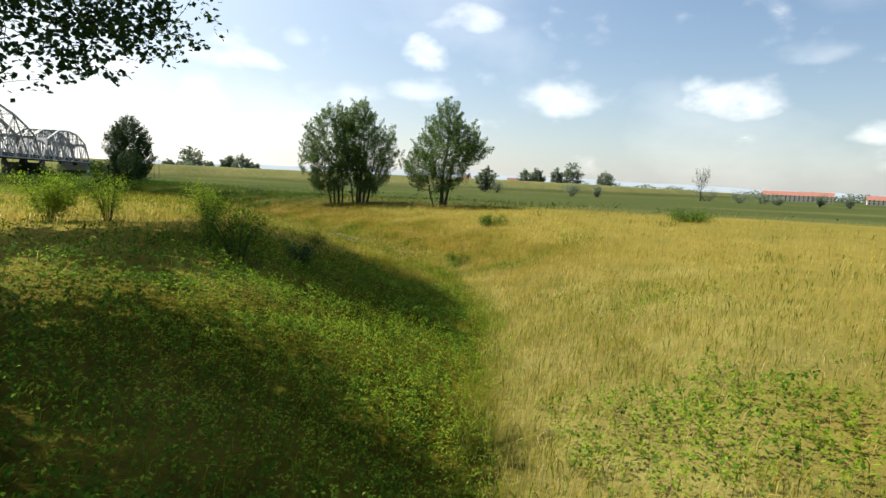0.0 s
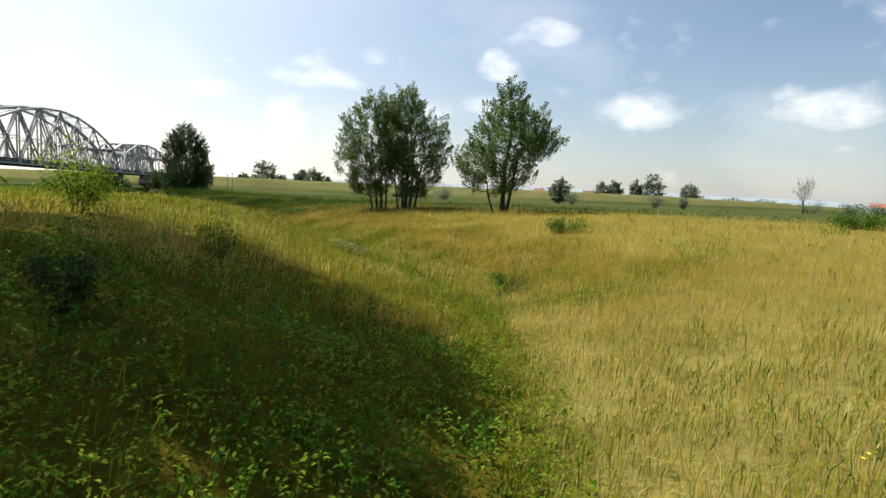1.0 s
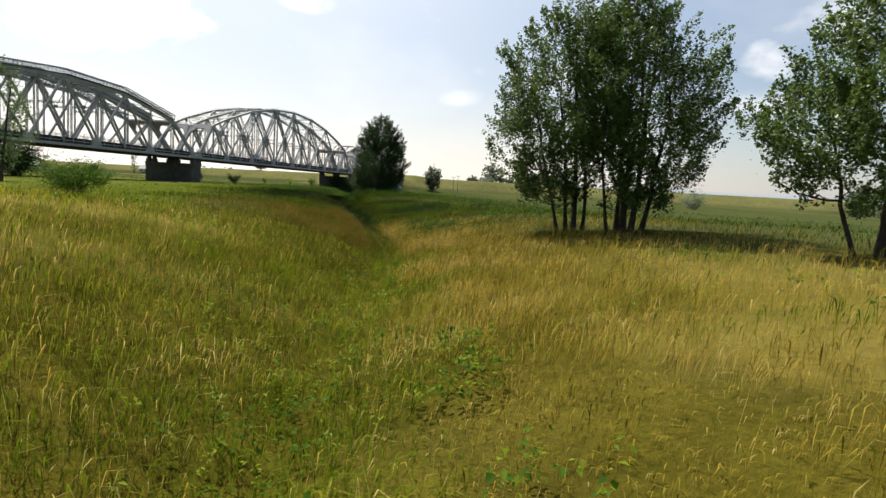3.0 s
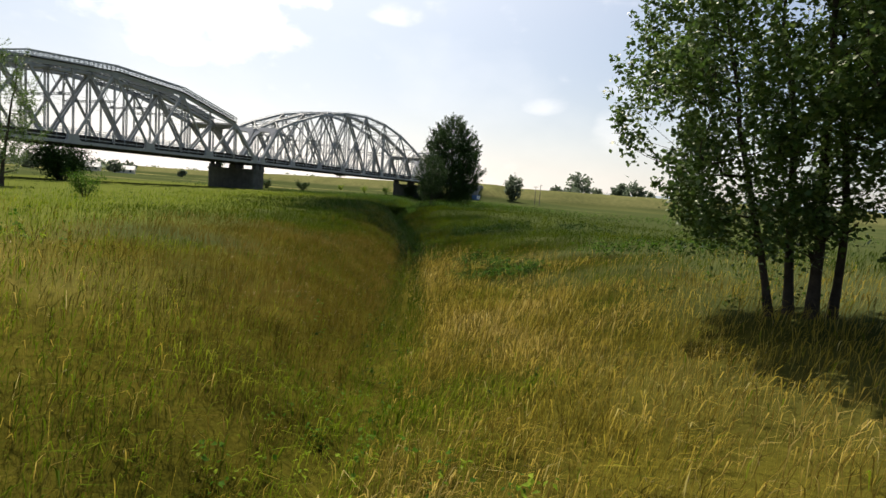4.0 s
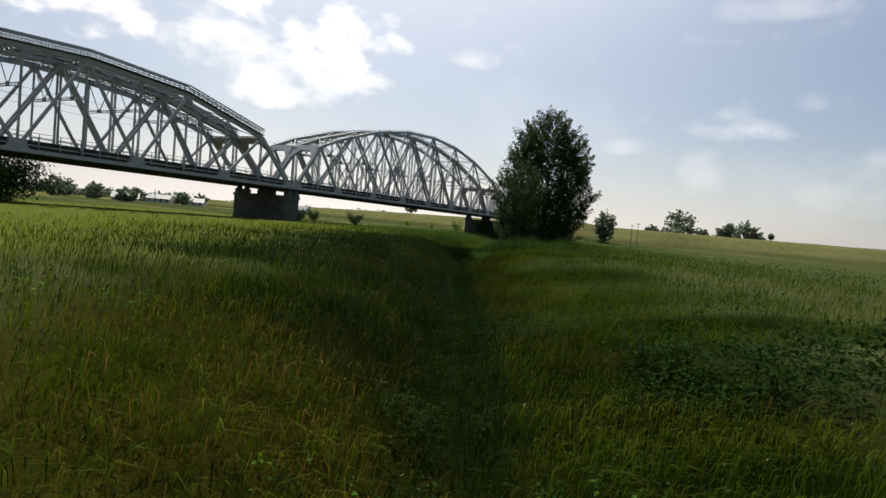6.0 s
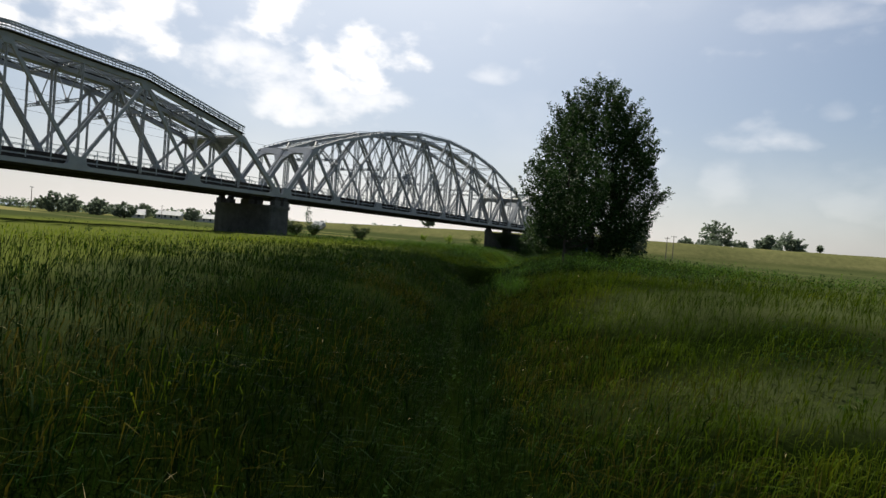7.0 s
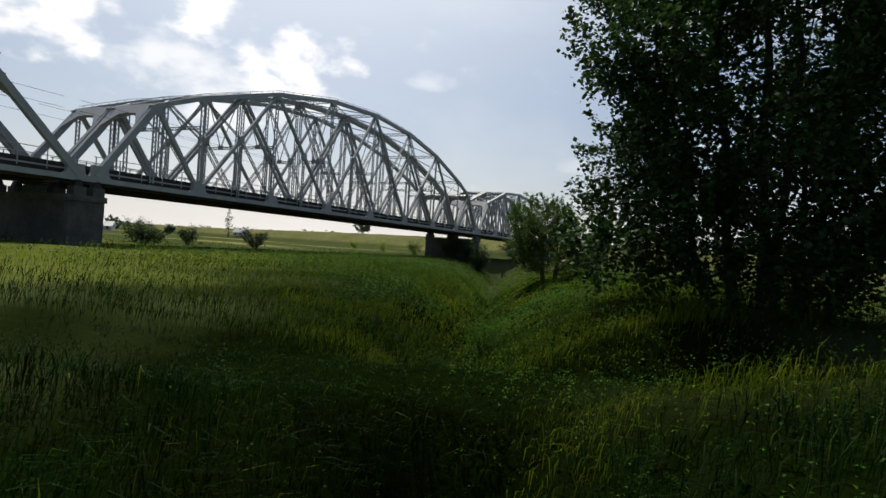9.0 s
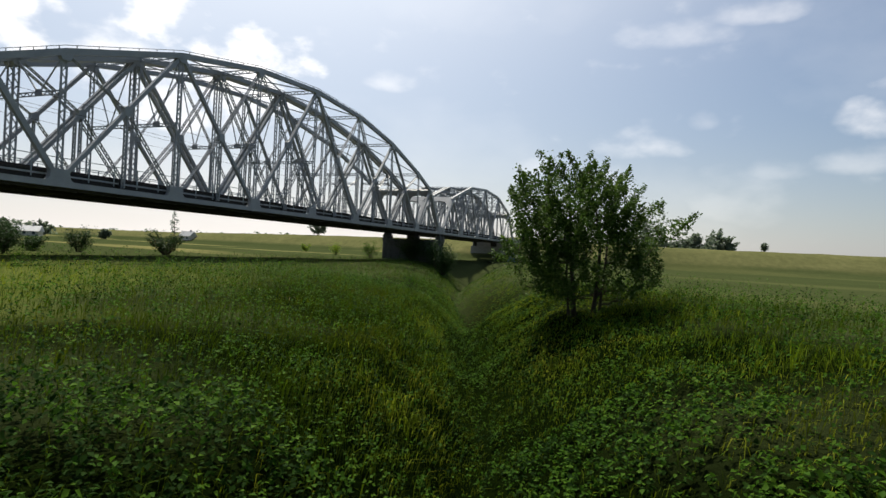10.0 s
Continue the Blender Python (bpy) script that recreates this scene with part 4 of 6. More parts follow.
    def join(p, thick, steps, keep=True):
        nonlocal nodes, size, owner
        cost = np.linalg.norm((nodes - p) * np.array([1, 1, 0.8]), axis=1) + 0.9 * np.maximum(nodes[:, 2] - p[2] + 0.25, 0) - 1.5 * np.minimum(size, 0.05)
        b = int(np.argmin(cost))
        q = nodes[b]
        u = np.linspace(0, 1, steps)[:, None]
        ln = np.linalg.norm(p - q)
        path = q * (1 - u) + p * u - np.array([0, 0, 0.16 * ln]) * (u * (1 - u)) + rng.normal(0, 0.03 * ln, (steps, 3)) * (u * (1 - u)) * 4
        r0 = min(size[b] * 0.6, thick)
        rr = r0 * (1 - 0.75 * u[:, 0]) + 0.004
        woods[owner[b]].tube([tuple(v) for v in path], list(rr), 5 if thick > 0.03 else 3)
        if keep:
            nodes, size, owner = np.concatenate([nodes, path[1:]]), np.concatenate([size, rr[1:]]), np.concatenate([owner, np.full(steps - 1, owner[b])])
    far = rng.permutation(clumps)[: limbs * len(stems)]
    for i in far:
        join(c[i], 0.09, 8)
    rest = np.setdiff1d(np.arange(clumps), far)
    for i in rest[: len(rest) // 3] if twigs else ():
        join(c[i], 0.03, 4)
    for i in rest[len(rest) // 3:] if twigs else ():
        join(c[i], 0.012, 3, False)
    for i in range(bare):
        a = rng.uniform(-0.6, 0.9)
        hh, ln = P[0, 0] * rng.uniform(0.35, 1.0), rng.uniform(0.8, 2.0)
        b = np.array([ax[0] * math.cos(a) - ax[1] * math.sin(a), ax[1] * math.cos(a) + ax[0] * math.sin(a), rng.uniform(-0.3, 0.5)]) * ln
        at_stem = int(np.argmin(np.abs(nodes[:, 2] - hh)))
        q, wood = nodes[at_stem], woods[owner[at_stem]]
        path = [q, q + b * 0.4 + rng.normal(0, 0.08, 3), q + b * 0.75 + rng.normal(0, 0.1, 3), q + b]
        wood.tube([tuple(v) for v in path], [0.022, 0.016, 0.01, 0.003], 4)
        for t in range(4):
            k = rng.uniform(0.4, 1.0)
            w = q + b * k
            wood.tube([tuple(w), tuple(w + rng.normal(0, 0.28, 3))], [0.008, 0.003], 3)
    for wood in woods:
        part("trunk", wood, M_BARK, root, "", True)
    # leaves along each spray
    out = c - ax * np.interp(c[:, 2], P[:, 0], P[:, 1])[:, None]
    out[:, 2] = 0
    out /= np.linalg.norm(out, axis=1)[:, None] + 0.3
    dirn = out * 0.75 + np.array([0, 0, lift]) + rng.normal(0, 0.33, (clumps, 3))
    dirn /= np.linalg.norm(dirn, axis=1)[:, None]
    ln = spray * rng.uniform(0.55, 1.35, clumps)
    n = rng.poisson(per * (ln / spray) ** 1.5)
    who = np.repeat(np.arange(clumps), n)
    t = rng.uniform(-0.45, 1, len(who))
    wide = (0.34 * ln[who] * (1.05 - 0.75 * np.clip(t, 0, 1)))[:, None]
    v = c[who] + dirn[who] * (t * ln[who])[:, None] + rng.normal(0, 0.62, (len(who), 3)) * wide
    part("crown", leaf_mesh("crown", v, leaf, mat, rng, 0.25, slim), mat, root)
    return root


WILLOW = "slender willow with several dark stems and a full grey-green crown"
VIEW = (0.915, 0.40)
crown_tree("willow_tree", WILLOW, "tree", (-12.0, 67.6), [(0, 0, .13, .95), (-.45, .2, .11, .85), (.35, .3, .1, .8), (-.75, -.2, .09, .75)],
           [(1.46, -1.3, 1.3), (2.33, -1.35, 1.8), (3.3, -1.3, 2.4), (4.46, -1.2, 3.1), (5.63, -1.1, 3.3), (7.66, -1, 3.1), (8.92, -0.85, 2.6), (10.28, -0.7, 1.6), (11.06, -0.6, 0.5)], 600, 96, 0.126, M_LEAF, 11, VIEW, 0.75, 0.9, 0.75)
crown_tree("willow_tree", WILLOW, "tree", (-9.5, 67.2), [(0, 0, .17, .97), (.4, -.2, .15, .85), (.75, .3, .13, .75), (-.35, .25, .12, .85), (-.7, 0, .09, .7)],
           [(1.36, 0.6, 1.5), (2.23, 0.6, 2), (3.1, 0.6, 2.6), (4.17, 0.75, 3.4), (5.63, 0.75, 3.6), (7.66, 0.4, 3), (8.92, 0.1, 2.5), (10.38, -0.2, 1.5), (11.25, -0.2, 0.4)], 680, 96, 0.126, M_LEAF, 12, VIEW, 0.75, 0.9, 0.75)
crown_tree("willow_tree", "tall willow with forked dark stems and an open pointed crown", "tree", (-0.1, 62.4), [(0, 0, .23, .98), (.35, .15, .16, .72), (-.75, -.1, .09, .55)],
           [(1.8, -1.1, 1.8), (2.93, -0.8, 3), (4.63, -0.1, 3.7), (6.05, 0.6, 3.9), (7.37, 0.6, 3.2), (8.79, 0.5, 2.3), (9.92, 0.4, 1.3), (10.96, 0.35, 0.4)], 760, 94, 0.126, M_LEAF, 13, VIEW, 0.75, 0.85, 0.75, 14)
SHADY = (0.86, 0.52)
crown_tree("poplar_tree", "dense dark poplar clump with many stems beside the ditch", "tree", (-68.0, 127.6), [(0, 0, .17, .97), (.7, .4, .14, .85), (-.7, .2, .15, .84), (.3, -.7, .13, .76), (1.3, -.3, .1, .66), (-1.1, -.5, .1, .68), (.4, 1.0, .1, .7)],
           [(0.7, -.5, 3.4), (2.4, -.25, 4.1), (4.6, -.15, 4.2), (6.0, -.2, 4.35), (7.4, -.2, 4.35), (8.7, -.3, 4.0), (10.1, -.4, 3.5), (11.5, .1, 2.8), (12.6, -.3, 2.0), (13.5, -.3, .5)], 1450, 94, 0.136, M_LEAF_DARK, 14, SHADY, 0.95, 0.9, 0.88, 12)
crown_tree("young_willow", "low bushy willow with thin dark stems in the meadow", "tree", (-81.6, 139.4), [(-.15, 0, .085, .95), (.35, .15, .075, .9), (-.4, .2, .05, .8), (.6, -.1, .045, .8)],
           [(0.75, .2, 1.5), (1.3, .3, 2.2), (2.2, .1, 2.45), (3.1, -.1, 2.3), (3.9, -.3, 1.75), (4.55, -.5, .6)], 460, 110, 0.09, M_LEAF_YOUNG, 15, SHADY, 0.5, 1.0, 0.65, 12, 4)
crown_tree("alder_tree", "gnarled young alder with dead lower branches before the poplar clump", "tree", (-60.1, 113.0), [(0, 0, .075, .95)],
           [(1.7, -.6, .9), (2.6, -.5, 1.6), (4.0, -.3, 2.1), (5.2, -.1, 1.8), (6.1, 0, 1.0), (6.7, 0, .3)], 260, 72, 0.115, M_LEAF_DARK, 16, SHADY, 0.55, 0.9, 0.7, 9, 9)
crown_tree("lime_tree", "broad shady tree beside the start of the bank", "tree", (-13.5, 8.0), [(0, 0, .3, .95), (.4, -.3, .2, .85)],
           [(7.4, 1.5, 2.2), (9.0, 2.8, 4.6), (11.0, 3.2, 5.3), (13.0, 2.8, 4.4), (15.0, 2.2, 1.5)], 420, 36, 0.34, M_LEAF_DARK, 17, (0.75, 0.66), 1.0, 0.4, 0.8)
crown_tree("lime_tree", "broad tree with leafy boughs hanging over the bank", "tree", (-15.2, 8.6), [(0, 0, .2, .8), (.4, .5, .14, .75)],
           [(3.65, 7.9, .9), (4.3, 8.3, 1.4), (5.0, 8.9, 1.9), (5.7, 8.7, 2.1), (6.5, 7.3, 2.1), (7.2, 5.5, 2.0), (8.0, 3.0, 1.0)], 235, 46, 0.115, M_LEAF_DARK, 18, (1.0, 0.2), 0.7, -0.3, 0.85, 14)
crown_tree("lime_tree", "slim tree with a high round crown beside the bank", "tree", (-19.0, 18.6), [(0, 0, .24, .95)],
           [(9.6, 2.4, 1.3), (10.6, 2.9, 2.3), (12.0, 3.0, 2.7), (13.4, 2.9, 2.1), (14.6, 2.8, 0.7)], 160, 34, 0.34, M_LEAF_DARK, 20, (0.9, 0.4), 0.9, 0.4, 0.8)
crown_tree("lime_tree", "tall leaning tree with a high dense crown beside the bank", "tree", (-24.4, 25.6), [(0, 0, .36, .95), (.5, -.3, .26, .85)],
           [(12.6, 9.7, 2.6), (13.6, 10.3, 4.4), (15.2, 10.5, 4.9), (17.0, 10.4, 4.2), (19.0, 10.1, 1.5)], 440, 36, 0.37, M_LEAF_DARK, 19, (1.0, 0.05), 1.0, 0.3, 0.8, 12)

# ---------------------------------------------------------------- shrubs along the way
BUSHES = "bushes in the meadow"
shrub("bush", "open dark green bush on the grassy bank", (-5.9, 16.8), 1.75, 1.9, 2600, 0.075, M_WEED, 31, 12)
shrub("bush", "small dark bush on the ditch bank", (-4.4, 18.1), 0.85, 1.0, 1100, 0.07, M_LEAF_DARK, 32)
shrub("bush", "thin leafy shoots among grass on the bank", (-4.8, 22.6), 0.95, 1.0, 420, 0.07, M_WEED, 33, 7)
shrub("bush", "yellow-green sapling beside the dark bush", (-7.4, 18.4), 1.5, 1.0, 900, 0.07, M_WEED_PALE, 30)
shrub("bush", "yellow-green sapling bush on the bank", (-10.5, 25.9), 1.7, 1.9, 2400, 0.09, M_WEED_PALE, 34)
shrub("bush", "pale yellow-green bush in tall grass", (-14.5, 21.5), 2.0, 2.8, 5200, 0.09, M_WEED_PALE, 35)
shrub("bush", "sparse pale sapling in tall grass", (-12.9, 22.5), 1.9, 1.6, 1900, 0.09, M_WEED_PALE, 29)
shrub("bush", "low leafy bush in the dry grass", (1.0, 30.2), 0.75, 1.5, 3000, 0.04, M_WEED, 36)
shrub("bush", "flat leafy clump in the dry meadow", (3.4, 43.4), 0.7, 3.4, 3000, 0.08, M_WEED, 37)
shrub("bush", "low wide leafy clump in the meadow", (19.4, 45.0), 0.65, 5.2, 3000, 0.1, M_WEED, 38, 14)
shrub("bush", "broad round green bush in the meadow", (-35.8, 56.2), 1.9, 4.4, 5000, 0.11, M_WEED, 39, 22)
shrub("bush", "small green bush beyond the ditch", (-58.8, 70.5), 1.9, 2.2, 2200, 0.12, M_WEED, 40)
shrub("bush", "spreading dark bush below the bridge", (-112.0, 87.0), 5.6, 8.6, 9000, 0.34, M_LEAF_DARK, 41, 24)
shrub("bush", "round dark bush beyond the pier", (-147.0, 142.0), 3.2, 3.6, 3000, 0.19, M_LEAF_DARK, 42, 20, BUSHES, 0.026)
shrub("bush", "low dark bush beyond the pier", (-149.0, 145.6), 1.7, 3.6, 2200, 0.19, M_LEAF_DARK, 43, 20, BUSHES, 0.026)
shrub("bush", "dark upright bush under the bridge", (-151.0, 151.0), 3.0, 3.0, 2400, 0.19, M_LEAF_DARK, 44, 20, BUSHES, 0.026)
shrub("bush", "spiky fan-shaped dark bush under the bridge", (-144.0, 158.0), 3.0, 4.4, 3600, 0.18, M_LEAF_DARK, 45, 26, BUSHES, 0.014)
shrub("bush", "small dark bush under the bridge", (-139.0, 140.0), 2.6, 3.6, 2000, 0.19, M_LEAF_DARK, 46, 20, BUSHES, 0.026)
shrub("bush", "pale bush at the foot of the dike", (-218, 239), 2.6, 3.2, 800, 0.3, M_WEED_PALE, 47)
shrub("bush", "thin yellow-green bush by the pier", (-182, 219), 3.4, 3.0, 800, 0.25, M_WEED_PALE, 48)
shrub("bush", "green bush beside the pier", (-162, 211), 3.6, 3.6, 1500, 0.22, M_WEED, 49)
shrub("bush", "leafy weeds at the foot of the pier", (-144.5, 211.5), 5.4, 6.0, 4500, 0.26, M_LEAF_DARK, 50, 22)
shrub("bush", "leafy weeds at the foot of the pier", (-140.5, 208.5), 5.0, 4.5, 4200, 0.26, M_LEAF_DARK, 51, 22)
shrub("bush", "tall leafy weeds in the hollow before the pier", (-150.5, 211.0), 4.4, 6.5, 3600, 0.26, M_LEAF_DARK, 55, 20)
shrub("bush", "tangled weeds on the rim of the hollow", (-104.5, 158.0), 1.5, 1.8, 900, 0.1, M_WEED, 56, 12)
shrub("bush", "thin willow shoots over the ditch", (-74.7, 124.9), 1.15, 1.8, 2400, 0.06, M_WEED, 52, 9)
shrub("bush", "leafy bush overhanging the dark ditch", (-57.0, 105.5), 0.8, 1.7, 3600, 0.045, M_WEED, 53, 14)
crown_tree("sapling_tree", "leafy tree at the meadow's west edge", "tree", (-77.8, 70.0), [(0, 0, .22, .97), (.6, .2, .18, .85)],
           [(1.5, 0, 1.6), (3.5, .3, 3.0), (6.5, .3, 3.4), (9.5, .2, 3.0), (12.0, 0, 1.8), (13.6, 0, .4)], 330, 45, 0.17, M_LEAF, 54, VIEW, 0.9, 0.8, 0.6)
for i, (x, y, h, w) in enumerate([(-143, 331, 4.1, 8.2), (-132, 344, 5.1, 4.2), (-109, 344, 2.6, 2.3), (-42, 227, 3.8, 2.0), (-48, 292, 4.2, 11), (-36, 300, 4.2, 11), (-28, 248, 5.5, 9.2), (25, 269, 4.2, 6.8),
                                 (55, 249, 5.0, 8.4), (64, 242, 3.9, 4.4), (124, 273, 4.7, 14.6), (127, 249, 3.8, 12.2), (140, 255, 3.9, 11.3), (156, 223, 4.6, 5.8), (146, 225, 4.2, 5.8), (133, 232, 2.6, 9.2)]):
    shrub("bush", "round green bush on the far floodplain", (x, y), h + 0.6, w, 900, 0.5, M_LEAF_HAZY, 60 + i, 12, "far bushes")

# ---------------------------------------------------------------- distant trees
FAR_TREE = "dense round tree on the far dike"


def far_tree(label, x, y, h, s, leaf, seed, group, clumps=210):
    crown_tree("tree", label, "tree", (x, y), [(0, 0, .3, .9)], [(.1 * h, 0, .6 * s), (.3 * h, 0, s), (.6 * h, .1 * s, .95 * s), (.85 * h, .1 * s, .6 * s), (h, 0, .15 * s)], clumps, 18, leaf * 0.85, M_LEAF_HAZY, seed, (1, .3), 0.13 * h, 0.5, 0.95, 8, group=group, twigs=False)


for i, (x, y, h, s) in enumerate([(-151, 283, 10.6, 3.4), (-165, 353, 9, 4.6), (-151, 350, 15.5, 6.6), (-143, 357, 9, 4.2), (-147, 400, 13, 4.6), (-133, 386, 13.5, 5.6), (-155, 480, 10.5, 4.5), (21, 289, 10.5, 4.2),
                                  (100, 459, 20, 6.5), (89, 461, 15, 3.6), (138, 501, 16, 6.2), (76, 474, 15, 5), (67, 475, 14, 6)]):
    far_tree(FAR_TREE, x, y, h * 1.15, s * 1.05, 1.15 if y > 300 else 0.85, 80 + i, "far trees")
for i, (x, y, h, s) in enumerate([(-316, 325, 8.0, 4.0), (-413, 346, 6.5, 4.5), (-424, 233, 8, 4), (-351, 141, 8.2, 4), (-329, 148, 6.8, 4.5), (-374, 178, 7.4, 4.2), (-375, 145, 7, 5.5),
                                  (-323, 147, 6.6, 4.8), (-396, 185, 7, 5.6), (-307, 128, 7.4, 4.6), (-262, 142, 5.2, 3.4), (-368, 201, 7, 4.4), (-371, 242, 5, 2.4), (-446, 144, 6.8, 6), (-460, 160, 7, 6)]):
    far_tree("low round tree among distant fields", x, y, h, s, 0.95, 110 + i, "distant trees", 120)


def far_wood(name, label, x0, y0, x1, y1, h, n, seed):
    """A far belt of trees: uneven clumps of leaf sprays."""
    rng = np.random.default_rng(seed)
    u = rng.uniform(0, 1, n)
    top = h * (0.55 + 0.45 * np.abs(np.sin(u * 37 + seed) * np.sin(u * 11.3 + 2 * seed)))
    c = np.stack([x0 + (x1 - x0) * u + rng.normal(0, 4, n), y0 + (y1 - y0) * u + rng.normal(0, 4, n), top * rng.uniform(0, 1, n) ** 0.7], 1)
    c[:, 2] += land(c[:, 0], c[:, 1])
    tagged(new(name, leaf_mesh(name, c, 2.6, M_LEAF_HAZY, rng, 0.1, 0.8)), label, "trees", kind="stuff")


far_wood("far_wood", "belt of dark trees on the horizon", 190, 800, 420, 980, 15, 2600, 1)
far_wood("far_wood", "long dark wood beyond the floodplain", 420, 820, 640, 760, 13, 2200, 2)
far_wood("far_wood", "hedge of trees beyond the far houses", 500, 700, 900, 620, 13, 2200, 3)
far_wood("far_wood", "row of trees behind the western dike", -700, 380, -330, 350, 9, 1500, 4)
far_wood("far_wood", "trees round the western village", -620, 130, -470, 250, 9, 1500, 5)

# ---------------------------------------------------------------- distant houses, poles and masts


def house(name, label, x, y, turn, w, d, wall_h, roof_h, roof_mat, windows=4, floors=1):
    z = float(land(x, y)) - 0.1
    h = thing(name, pose(x, y, z, 0, 0, turn), label, "house", "distant houses")
    part("wall", Build().block(-w / 2, w / 2, -d / 2, d / 2, 0, wall_h), M_PLASTER, h)
    o = 0.5
    part("roof", Build().prism([(-w / 2 - o, -d / 2 - o, wall_h), (-w / 2 - o, d / 2 + o, wall_h), (-w / 2 - o, 0.2, wall_h + roof_h), (-w / 2 - o, -0.2, wall_h + roof_h)], (w + 2 * o, 0, 0)), roof_mat, h)
    part("chimney", Build().block(w * 0.2, w * 0.2 + 0.7, -0.3, 0.5, wall_h + roof_h * 0.5, wall_h + roof_h + 0.8), M_CONCRETE, h)
    for f in range(floors):
        zz = wall_h * (f + 0.35) / floors
        for i in range(windows):
            xx = -w / 2 + w * (i + 0.5) / windows
            for sgn in (-1, 1):
                win = part("window", Build().block(xx - 0.6, xx + 0.6, sgn * d / 2 - 0.06, sgn * d / 2 + 0.06, zz, zz + 1.4), M_GLASS, h)
                part("window_frame", Build().block(xx - 0.72, xx + 0.72, sgn * (d / 2 + 0.02) - 0.06, sgn * (d / 2 + 0.02) + 0.06, zz - 0.12, zz), M_WHITE, win)
    return h


house("house", "long cream apartment house with red tiled roof", 360, 593, -32, 62, 12, 6.0, 4.2, M_TILES, 16, 3)
house("house", "cream house with red tiled roof", 392, 522, -32, 20, 11, 4.5, 3.8, M_TILES, 6, 2)
house("house", "house with bright red roof behind the dike", 62, 512, 5, 11, 9, 6.6, 4.2, M_TILES, 4, 2)
house("house", "house with red roof behind the dike", 20, 515, -15, 8, 8, 7.0, 4.2, M_TILES, 3, 2)
house("house", "white house with grey roof in the western fields", -430, 315.5, 25, 7.5, 7, 2.6, 3.2, M_GREYROOF, 2, 1)
house("barn", "grey-roofed barn among fields", -337, 163, 70, 11, 8, 1.7, 2.6, M_GREYROOF, 3, 1)
house("house", "pale house with grey roof in the western village", -411, 203, 60, 13, 9, 2.6, 2.6, M_GREYROOF, 4, 1)
house("house", "low pale house with grey roof", -395, 218, 60, 11, 9, 2.4, 2.6, M_GREYROOF, 3, 1)


def pole(label, x, y, h, arms=True, lamp=False):
    z = float(land(x, y)) - 0.3
    p = thing("utility_pole", pose(x, y, z, 0, 0, 30), label, "utility pole")
    part("mast", Build().tube([(0, 0, 0), (0, 0, h * 0.5), (0, 0, h)], [0.17, 0.14, 0.1], 8), M_TIMBER, p, "", True)
    if arms:
        part("crossarm", Build().box((-0.9, 0, h - 0.5), (0.9, 0, h - 0.5), 0.12, 0.14), M_TIMBER, p)
        for x2 in (-0.8, 0, 0.8):
            part("insulator", Build().tube([(x2, 0, h - 0.43), (x2, 0, h - 0.2)], [0.05, 0.03], 6), M_WHITE, p)
    if lamp:
        part("lamp_head", Build().block(-0.7, 0.7, -0.2, 0.2, h, h + 0.25), M_STEEL, p)


pole("wooden utility pole on the grassy dike", -140, 284, 8.5)
pole("wooden utility pole on the grassy dike", -137.6, 284, 9.2)
pole("wooden utility pole beside the railway embankment", -158, 292, 9.5)
pole("tall lamp mast standing in the western fields", -288, 119, 8.4, False, True)
pole("utility pole in the western village", -343, 178, 7.4)
tree("spruce_tree", "tall ragged spruce beside the white house", "tree", (-435, 309), [(0, 0, 19, .3, 0, 0)], 700, 0.8, M_LEAF_HAZY, 140, 2.2, 26, 0.1, -8, 0.3)
tree("dead_tree", "bare pale tree with few leaves on the floodplain", "tree", (121, 274), [(0, 0, 12, .28, .4, .2), (.3, 0, 10, .2, -1.8, .2)], 420, 0.5, M_LEAF_HAZY, 141, 5.5, 12, 0.45, 30, 0.4)
box = thing("storage_container", BRIDGE @ pose(146.0, -1.6, -6.0), "small blue site container beside the abutment", "container")
part("body", Build().block(-2.6, 2.6, -1.1, 1.1, 0, 2.2), M_BLUE, box)
part("panel", Build().block(-2.2, -0.4, -1.16, -1.08, 0.5, 1.8), M_WHITE, box, "pale sign panel")
part("panel", Build().block(0.2, 2.2, -1.16, -1.08, 0.5, 1.8), M_WHITE, box, "pale sign panel")

# low hills on the horizon, haze put into their pale blue glow
hills = Build()


def hill(a):
    """Height of the far hills at a bearing in degrees."""
    e = float(np.interp(a, [-100, -70, -45, -28, -15, 0, 10, 22, 36, 60, 90], [0.25, 0.3, 0.6, 0.95, 1.1, 1.22, 1.12, 0.85, 0.55, 0.4, 0.3]))
    return 3900 * math.tan(radians(e + 0.05 * math.sin(a * 0.61) + 0.03 * math.sin(a * 1.7 + 1)))


for i in range(95):
    b0, b1, R = -100 + i * 2, -98 + i * 2, 3900
    a0, a1 = radians(b0), radians(b1)
    hills.prism([(R * math.sin(a0), R * math.cos(a0), -6), (R * math.sin(a1), R * math.cos(a1), -6), (R * math.sin(a1), R * math.cos(a1), hill(b1)), (R * math.sin(a0), R * math.cos(a0), hill(b0))], (30 * math.sin(a0), 30 * math.cos(a0), 0))
# emission here stands in for hazy air, the hills give no light
M_HILL, _nt, _N, _L, _p = material("hazy_glowing_hills")
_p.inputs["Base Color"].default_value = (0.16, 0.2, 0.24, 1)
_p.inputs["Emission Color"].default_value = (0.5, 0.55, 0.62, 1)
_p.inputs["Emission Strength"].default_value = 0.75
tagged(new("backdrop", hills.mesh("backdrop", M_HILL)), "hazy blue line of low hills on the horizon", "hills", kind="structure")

# ---------------------------------------------------------------- grass, herbs and flowers
WIND = np.array([0.78, 0.55, 0.0])


